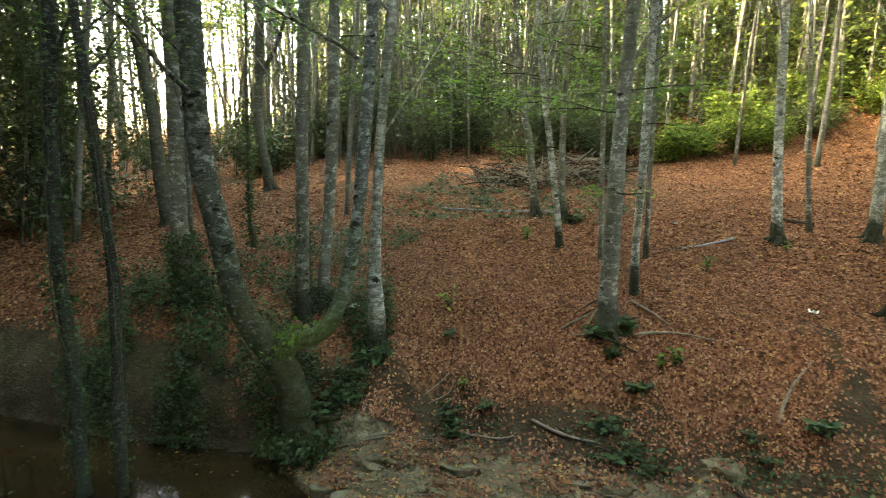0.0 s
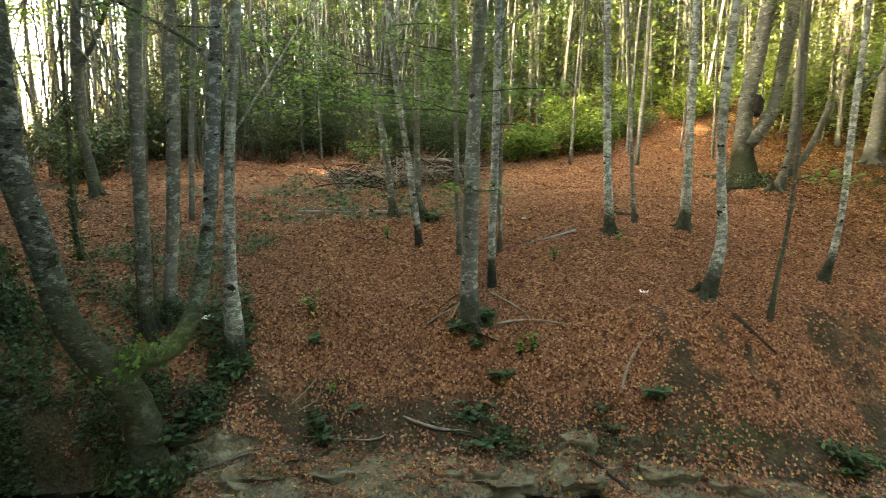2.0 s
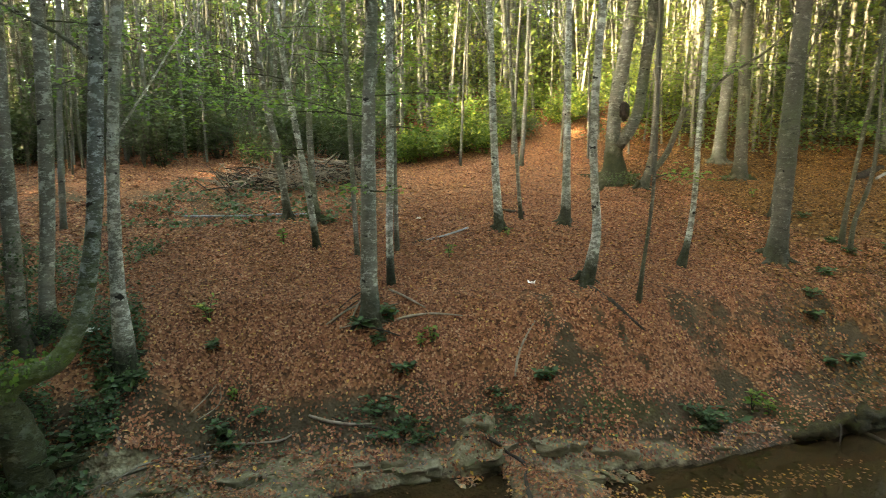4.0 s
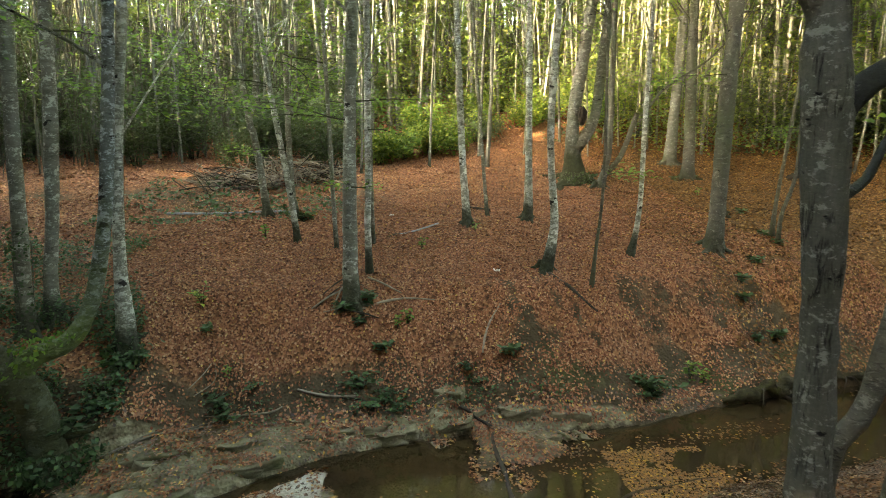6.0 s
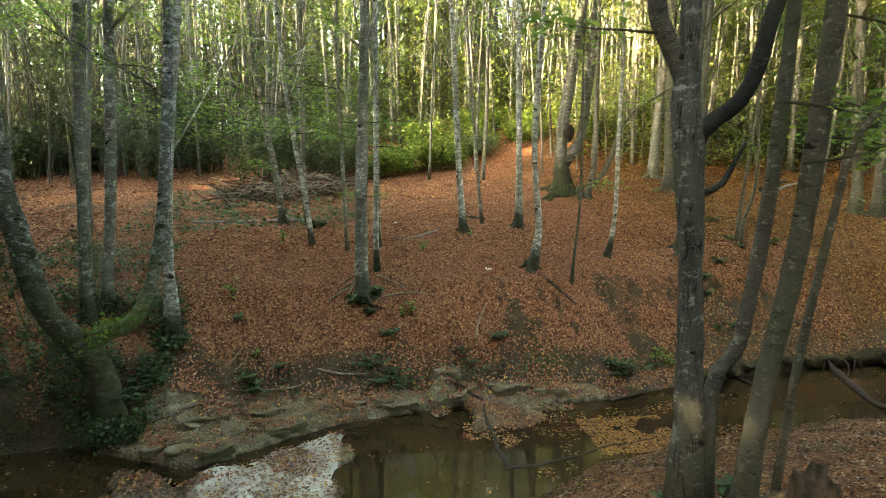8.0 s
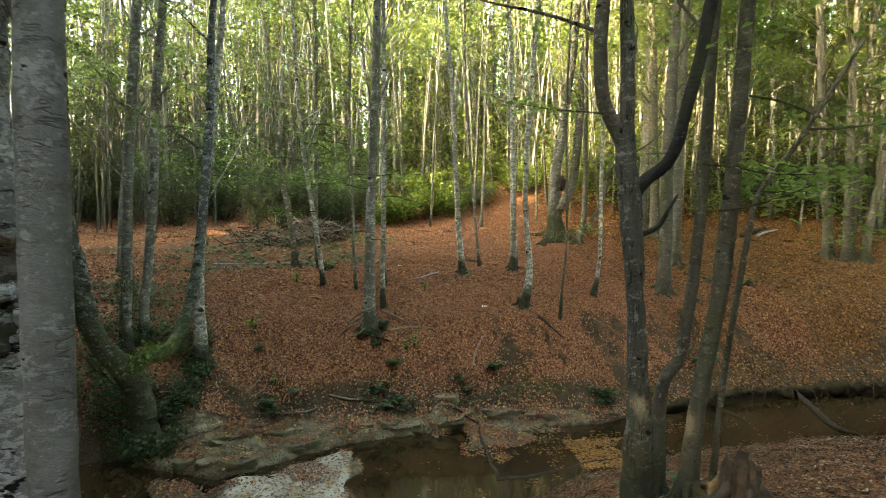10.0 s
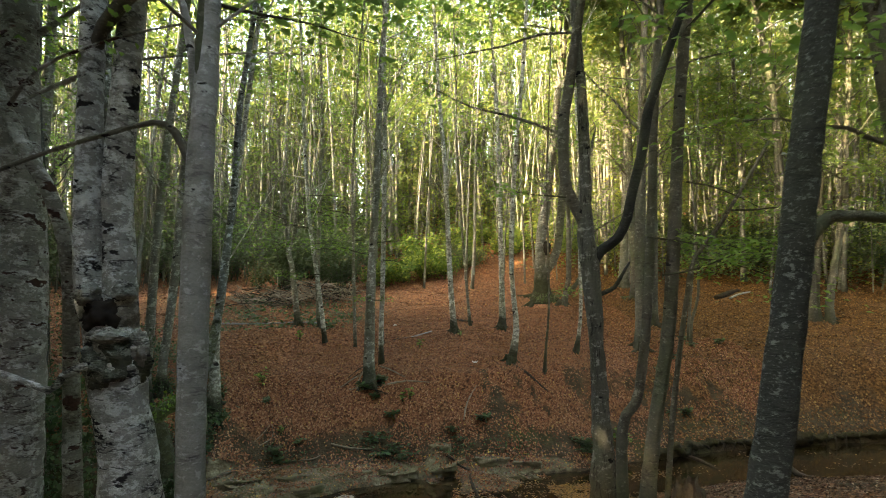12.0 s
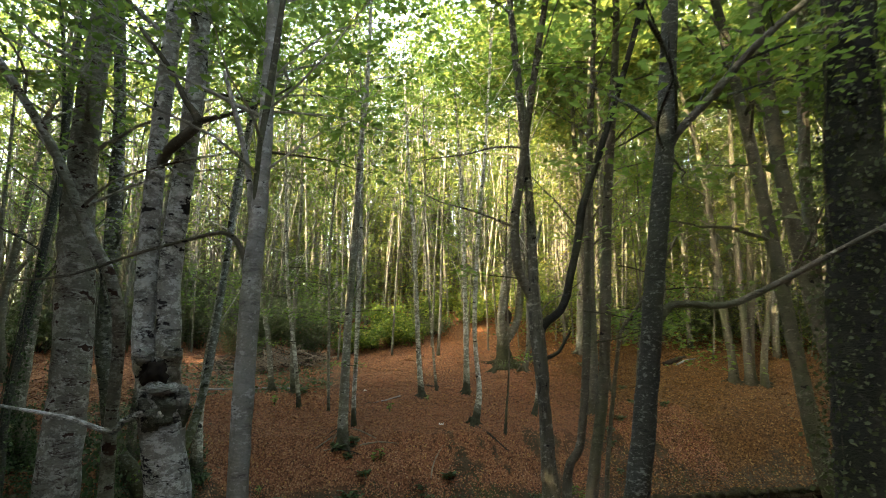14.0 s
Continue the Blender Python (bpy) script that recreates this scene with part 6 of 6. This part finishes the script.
# ---- stump, papers ----
def stump():
    x, y = 2.68, -0.12
    z = float(ground_z(x, y))
    base = thing("stump", (x, y, z), "rotten dark tree stump on the near bank", "stump")
    rng = np.random.RandomState(4)
    sides, rings = 28, 9
    a = np.linspace(0, 2 * np.pi, sides, endpoint=False)
    ridge = 1 + 0.12 * np.sin(5 * a + 1) + 0.09 * np.sin(11 * a) + rng.normal(0, 0.04, sides)
    rim = 0.34 + 0.05 * np.sin(2 * a + 0.6) + 0.02 * np.sin(5 * a) + rng.normal(0, 0.028, sides)
    v, f = [], []
    for k in range(rings):
        u = k / (rings - 1)
        r = (0.215 - 0.085 * u ** 0.5) * ridge * (1 + rng.normal(0, 0.025, sides))
        for q in range(sides):
            v.append((r[q] * math.cos(a[q]), r[q] * math.sin(a[q]), -0.1 + (rim[q] + 0.1) * u))
    for q in range(sides):
        v.append((0.1 * ridge[q] * math.cos(a[q]), 0.1 * ridge[q] * math.sin(a[q]), rim[q] - 0.07))
    v.append((0, 0, 0.06))
    for k in range(rings):
        for q in range(sides):
            w = (q + 1) % sides
            f.append([k * sides + q, k * sides + w, (k + 1) * sides + w, (k + 1) * sides + q])
    for q in range(sides):
        f.append([rings * sides + q, rings * sides + (q + 1) % sides, (rings + 1) * sides])
    part("trunk", mesh_from("trunk", v, f, STUMP_BARK, False), base)
    for k in range(5):
        t = 6.283 * k / 5 + 0.4
        part("root", mesh_from("root", *tube([(0.1 * math.cos(t), 0.1 * math.sin(t), 0.16, 0.06), (0.24 * math.cos(t), 0.24 * math.sin(t), 0.03, 0.045), (0.42 * math.cos(t), 0.42 * math.sin(t), -0.05, 0.02)], 8, 0.08, 0.1, k), STUMP_BARK), base)


stump()


def scrap(at, size, seed, label):
    rng = np.random.RandomState(seed)
    g = np.linspace(-0.5, 0.5, 5)
    v = [(x * size + rng.normal(0, size * 0.06), y * size * 0.7 + rng.normal(0, size * 0.06), abs(rng.normal(0, size * 0.22)) + 0.02) for x in g for y in g]
    f = [[i * 5 + j, i * 5 + j + 1, i * 5 + j + 6, i * 5 + j + 5] for i in range(4) for j in range(4)]
    ob = new("paper", mesh_from("paper", v, f, PAPER, False))
    ob.matrix_basis = pose(at[0], at[1], float(ground_z(*at)) + 0.01, 0, 0, rng.uniform(0, 360))
    tagged(ob, label, "litter")


scrap((4.24, 6.38), 0.1, 1, "small crumpled white paper on the leaves")
scrap((4.18, 10.43), 0.09, 2, "white scrap lying on the leaves")
scrap((-1.28, 7.41), 0.17, 3, "crumpled white paper behind the mossy arm")


# ---- small plants and ivy ----
def plant_kind(label, leaves, wide, high, size, leaf, seed):
    rng = np.random.RandomState(seed)
    base = thing("plant", (0, 0, -60), label, "plant", "small plants of the slope")
    blocks = []
    for k in range(5):
        a = rng.uniform(0, 6.283)
        tip = np.array((math.cos(a) * wide * rng.uniform(0.4, 1), math.sin(a) * wide * rng.uniform(0.4, 1), high * rng.uniform(0.5, 1)))
        rows = [(0, 0, -0.03, 0.005), (*(tip * (0.4, 0.4, 0.7)), 0.004), (*tip, 0.002)]
        part("stem", mesh_from("stem", *tube(rows, 4, 0.1, 0.05, k), BARK_DARK), base)
        line = spline(rows, 0.05)
        c = leaves // 5
        i = rng.randint(len(line) // 3, len(line), c)
        ang = rng.uniform(0, 6.283, c)
        along = np.column_stack([np.cos(ang), np.sin(ang), rng.uniform(-0.3, 0.5, c)])
        ln = size * rng.uniform(0.6, 1.3, c)
        blocks.append(blades(line[i, :3], along, np.array((0, 0, 1.0)) + rng.normal(0, 0.35, (c, 3)), ln, ln * 0.5))
    v, f = stacked(blocks)
    part("foliage", fast_mesh("foliage", v, f, leaf), base)
    return base


PLANTS = [
    plant_kind("low dark green plant growing out of the leaves", 60, 0.17, 0.2, 0.1, IVY, 401),
    plant_kind("small green seedling among brown leaves", 36, 0.12, 0.26, 0.08, LEAF, 402),
    plant_kind("trailing ivy plant on the bank", 90, 0.22, 0.16, 0.08, IVY, 403),
    plant_kind("yellow-green sapling with a few leaves", 40, 0.14, 0.42, 0.09, LEAF_LIT, 404),
]


def set_plants():
    rng = np.random.RandomState(81)
    rows = ((0, 2.12, 5.96, 1.00), (0, 3.71, 5.24, 1.10), (0, 1.92, 6.3, 0.90), (1, 2.56, 6.09, 0.90), (0, 1.79, 6.5, 1.20), (0, 2.13, 6.5, 1.20), (2, 3.16, 5.41, 0.80), (2, 3.17, 5.25, 0.70), (2, 1.72, 5.75, 1.20), (2, 1.75, 5.5, 1.00),
            (2, 0.04, 6.27, 1.20), (2, 0.06, 6.1, 1.00), (3, 0.01, 7.28, 1.00), (0, 0.01, 7.0, 0.80), (1, 1.37, 9.74, 1.10), (1, 3.6, 7.75, 0.90), (2, 5.45, 4.2, 1.50), (2, 5.4, 4.32, 1.20))
    more = ((1, 6.22, 4.25, 1.30), (0, 8.85, 5.09, 0.96), (1, 6.41, 4.15, 0.90), (0, 11.44, 7.2, 0.96), (1, 11.99, 8.79, 0.84), (0, 2.45, 10.8, 1.30), (0, 8.2, 4.2, 1.08), (0, 7.83, 4.3, 0.84), (1, 2.4, 6.1, 0.80), (2, 0.42, 6.27, 0.80),
            (0, -1.03, 6.66, 1.30), (0, -0.85, 6.7, 1.10), (1, 0.18, 6.5, 0.70), (2, -1.45, 6.2, 1.50), (2, -1.3, 6.3, 1.30), (2, 2.1, 5.35, 1.00), (2, 2.0, 5.5, 0.90))
    right = ((0, 8.2, 4.9, 1.02), (0, 8.0, 4.71, 0.96), (0, 10.77, 5.2, 1.08), (0, 9.98, 5.4, 0.90), (0, 10.4, 11.4, 1.20), (0, 11.0, 11.6, 1.08), (0, 13.6, 10.2, 0.96), (0, 12.9, 10.3, 0.90), (1, 5.2, 8.6, 0.80), (0, 2.9, 0.62, 1.00), (2, 2.35, 0.7, 1.00), (0, 10.3, 5.9, 0.96))
    for kind, x, y, k in (*rows, *more, *right):
        copy_thing(PLANTS[kind], pose(x, y, float(ground_z(x, y)), 0, 0, rng.uniform(0, 360)) @ Matrix.Diagonal((k, k, k, 1)))


set_plants()
for ob in PLANTS:
    for o in (*ob.children_recursive, ob):
        bpy.data.objects.remove(o)


def ivy_on(label, rows, count, size, seed, out=0.05, leaf=None):
    """Ivy leaves clinging to a stem along rows of (x, y, z, r)."""
    rng = np.random.RandomState(seed)
    line = spline(rows, 0.06)
    i = rng.randint(0, len(line), count)
    a = rng.uniform(0, 6.283, count)
    way = np.column_stack([np.cos(a), np.sin(a), rng.normal(0, 0.15, count)])
    p = line[i, :3] + way * (line[i, 3:4] + np.abs(rng.normal(0, out, count))[:, None])
    along = np.column_stack([rng.normal(0, 1, count), rng.normal(0, 1, count), -rng.uniform(0.3, 1.4, count)])
    ln = size * rng.uniform(0.6, 1.4, count)
    v, f = blades(p, along, way + rng.normal(0, 0.5, (count, 3)), ln, ln * 0.8)
    base = thing("ivy", tuple(rows[0][:3]), label, "ivy", "ivy on the trunks")
    part("leaves", fast_mesh("leaves", v - np.array(rows[0][:3]), f, leaf or IVY), base)
    for k in range(3):
        t = rng.uniform(0, 6.283)
        vine = []
        for q in line[::6]:
            vine.append((q[0] - rows[0][0] + q[3] * math.cos(t), q[1] - rows[0][1] + q[3] * math.sin(t), q[2] - rows[0][2], 0.007))
            t += rng.normal(0, 0.35)
        if len(vine) > 2:
            part("vine", mesh_from("vine", *tube(vine, 5, 0.1, 0.1, seed + k), BARK_DARK), base)


ivy_on("dark ivy round the foot of the stout trunk", [(-3.66, 7.88, 1.5, 0.24), (-3.75, 7.88, 1.95, 0.18), (-3.8, 7.88, 2.4, 0.15)], 1530, 0.050, 1)
ivy_on("dark ivy climbing the crooked tree", [(-2.0, 6.06, 1.0, 0.17), (-2.36, 6.06, 1.6, 0.13), (-2.5, 6.06, 2.1, 0.13), (-2.56, 6.06, 2.6, 0.12)], 221, 0.050, 2)
ivy_on("green fern-like leaves in the fork of the crooked tree", [(-1.95, 6.03, 1.35, 0.06), (-1.7, 6.05, 1.6, 0.1), (-1.5, 6.06, 1.66, 0.08)], 221, 0.054, 3, 0.09, LEAF)
ivy_on("dark leaves round the crooked tree's roots", [(-1.6, 6.0, 0.2, 0.24), (-1.7, 6.02, 0.45, 0.24)], 850, 0.065, 4, 0.12)
ivy_on("ivy climbing the lichened trunk at the water", [(-3.83, 5.34, 0.3, 0.1), (-3.78, 5.34, 1.63, 0.09), (-3.8, 5.34, 2.44, 0.08), (-3.74, 5.34, 3.42, 0.08), (-3.6, 5.34, 4.9, 0.07)], 1054, 0.047, 5, 0.05)
ivy_on("ivy climbing the thin trunk at the water", [(-3.42, 5.34, 0.2, 0.08), (-3.3, 5.34, 1.98, 0.065), (-3.28, 5.34, 2.88, 0.06), (-3.34, 5.34, 4.2, 0.06)], 408, 0.043, 6, 0.04)
ivy_on("green leaves round the pale trunk's foot", [(-0.95, 6.78, 1.1, 0.2), (-0.93, 6.8, 1.2, 0.17)], 150, 0.06, 7, 0.07)
ivy_on("ivy on the thin sapling", [(-3.32, 9.5, 1.95, 0.05), (-3.36, 9.5, 2.6, 0.045), (-3.32, 9.5, 3.4, 0.04), (-3.3, 9.5, 4.4, 0.035)], 714, 0.050, 8, 0.07)
ivy_on("moss and ivy on the twin grey beeches", [(-1.97, 7.42, 1.4, 0.14), (-1.98, 7.42, 2.0, 0.12), (-1.95, 7.42, 2.7, 0.11)], 340, 0.043, 9, 0.05)
ivy_on("dark ivy at the foot of the thick grey trunk", [(-2.9, 2.2, 1.0, 0.3), (-2.85, 2.2, 1.8, 0.2), (-2.8, 2.2, 2.6, 0.15)], 1530, 0.050, 10, 0.12)
ivy_on("dark ivy hanging round the thick black trunk", [(1.48, -3.25, 2.4, 0.2), (1.56, -3.3, 4.02, 0.19), (1.65, -3.36, 5.6, 0.18), (1.7, -3.39, 7.0, 0.17)], 4420, 0.036, 12, 0.09, LEAF_DARK)
ivy_on("moss and leaves at the big old beech's foot", [(10.3, 11.5, 2.7, 0.42), (10.33, 11.55, 2.95, 0.33)], 420, 0.055, 11, 0.06, LEAF_DARK)


def ground_ivy(label, count, s0, s1, d0, d1, size, seed, tall=0.12):
    rng = np.random.RandomState(seed)
    s, d = rng.uniform(s0, s1, count), rng.uniform(d0, d1, count)
    n = d + np.interp(s, FAR_S, FAR_N)
    x, y = 0.927 * s + 0.375 * n, -0.375 * s + 0.927 * n
    keep = wave(x, y, 1.1, 51) + 0.5 * wave(x, y, 0.5, 52) > -0.1
    x, y = x[keep], y[keep]
    k = len(x)
    p = np.column_stack([x, y, ground_z(x, y) + 0.02 + np.abs(rng.normal(0, tall, k))])
    ln = size * rng.uniform(0.6, 1.4, k)
    v, f = blades(p, rng.normal(0, 1, (k, 3)) * (1, 1, 0.4), np.array((0, -0.3, 1.0)) + rng.normal(0, 0.45, (k, 3)), ln, ln * 0.6)
    tagged(new("ground_ivy", fast_mesh("ground_ivy", v, f, IVY)), label, "ivy", kind="stuff")


ground_ivy("dark ivy and brambles covering the bank below the crooked tree", 21000, -7.5, -3.3, -0.1, 1.7, 0.054, 61, 0.16)
ground_ivy("dark green plants on the ground behind the crooked tree", 5200, -6.5, -4.2, 1.7, 4.5, 0.055, 62, 0.08)
ground_ivy("dark scrub on the near bank behind the old beeches", 9000, -7.0, -3.3, -4.6, -2.6, 0.055, 65, 0.4)
ground_ivy("sparse green leaves on the mossy ledge", 900, -2.5, 2.2, 0.1, 0.5, 0.045, 63, 0.04)
ground_ivy("low green plants at the back of the clearing", 2600, -6.0, -1.0, 5.5, 9.5, 0.1, 64, 0.06)


# ---- twigs with leaves that hang into the view ----
def sprig(parent_at, az, length, rise, leaves, seed, size=0.085, leaf=None, reach=0.4):
    rng = np.random.RandomState(seed)
    base = thing("leafy_branch", parent_at, "thin beech branch with green leaves reaching from a trunk", "branch", "leafy branches")
    rows = limb_line((0, 0, 0), radians(az), length, rise, 0.012, rng)
    part("twig", mesh_from("twig", *tube(rows, 5, 0.12, 0.05, seed), BARK_DARK), base)
    v, f = spray(np.array(rows), leaves, length * reach, size, rng)
    part("leaves", fast_mesh("leaves", v, f, leaf or LEAF), base)


for k, (at, az, length, rise, leaves) in enumerate((
        ((1.93, 6.6, 4.0), 175, 1.3, 0.15, 110), ((1.95, 6.6, 4.25), -20, 1.0, 0.2, 70), ((1.9, 6.55, 3.15), 200, 0.35, 0.1, 22), ((1.92, 6.52, 3.1), -40, 0.35, 0.05, 20), ((1.55, 9.35, 4.3), 190, 1.3, -0.05, 90),
        ((1.6, 9.3, 4.2), -10, 1.2, 0.0, 90), ((2.44, 7.1, 4.6), 60, 1.2, 0.2, 70), ((5.5, 5.45, 3.2), 20, 0.8, 0.1, 60), ((2.5, 0.2, 4.0), -20, 1.0, 0.0, 110), ((2.6, 0.1, 3.6), -35, 1.0, 0.1, 90),
        ((3.4, 0.4, 4.1), 10, 1.3, -0.05, 110), ((3.4, 0.4, 4.7), -40, 1.4, -0.1, 120), ((3.48, 0.4, 3.8), -10, 1.6, 0.0, 130), ((1.8, 0.5, 4.4), 160, 0.9, 0.1, 60), ((3.3, -0.2, 4.3), -60, 1.2, 0.0, 90),
        ((0.3, -2.7, 4.9), -10, 1.3, 0.1, 110), ((0.25, -2.7, 5.1), 60, 1.2, 0.1, 90), ((-2.0, -0.9, 5.0), 30, 1.0, 0.2, 60), ((-2.5, 0.4, 5.9), -20, 1.5, 0.0, 120), ((4.6, 0.9, 3.9), 10, 0.9, 0.0, 80),
        ((1.7, 9.3, 3.6), 200, 1.0, 0.1, 80), ((1.5, 9.4, 4.7), 170, 1.6, 0.05, 150), ((1.5, 9.4, 5.1), 20, 1.5, 0.1, 140), ((1.45, 9.4, 5.5), -60, 1.6, 0.0, 150), ((1.5, 11.5, 4.5), 185, 1.8, 0.05, 170), ((1.4, 11.5, 5.1), 210, 1.8, 0.1, 170), ((1.6, 11.45, 4.9), -15, 1.6, 0.05, 150),
        ((2.2, 11.0, 4.3), 10, 1.6, 0.0, 140), ((2.2, 11.0, 5.2), -30, 1.7, 0.05, 150), ((2.25, 8.5, 4.4), 30, 1.3, 0.1, 110), ((2.2, 8.5, 5.0), 160, 1.4, 0.1, 120), ((-1.5, 7.6, 4.3), 90, 1.6, 0.05, 150), ((-0.8, 6.8, 4.2), 60, 1.3, 0.1, 110), ((-1.6, 7.6, 5.0), 20, 1.7, 0.05, 160),
        ((2.4, 7.15, 3.9), -60, 0.7, 0.0, 45), ((8.6, 5.7, 4.9), 150, 1.4, 0.1, 110), ((10.1, 5.3, 4.0), 60, 1.0, 0.1, 70))):
    sprig(at, az, length, rise, leaves, 500 + k)


# ---- leaves afloat ----
def afloat(label, count, s0, s1, n0, n1, seed, thick):
    rng = np.random.RandomState(seed)
    s, n = rng.uniform(s0, s1, count), rng.uniform(n0, n1, count)
    x, y = 0.927 * s + 0.375 * n, -0.375 * s + 0.927 * n
    keep = (wave(x, y, 1.5, 71) + 0.6 * wave(x, y, 0.5, 72) > thick) & (ground_z(x, y) < WATER + 0.01)
    x, y = x[keep], y[keep]
    k = len(x)
    a = rng.uniform(0, 6.283, k)
    ln = 0.043 * rng.uniform(0.6, 1.3, k)
    v, f = blades(np.column_stack([x, y, np.full(k, WATER + 0.005)]), np.column_stack([np.cos(a), np.sin(a), np.zeros(k)]), np.array((0, 0, 1.0)) + rng.normal(0, 0.06, (k, 3)), ln, ln * 0.62, 0.05)
    tagged(new("floating_leaves", fast_mesh("floating_leaves", v, f, WET_LITTER)), label, "fallen leaves", kind="stuff")


afloat("yellow and brown leaves floating in a drift on the water", 2200, 1.4, 4.6, 3.6, 5.6, 91, 0.1)
afloat("dense drift of yellow leaves on the stream", 3200, 2.3, 3.5, 3.9, 4.9, 94, -0.5)
afloat("scattered leaves floating on the stream", 1500, 4.0, 12.0, 4.2, 6.4, 92, 0.35)
afloat("few leaves floating on the dark pool", 700, -8.0, 1.4, 2.5, 5.2, 93, 0.4)
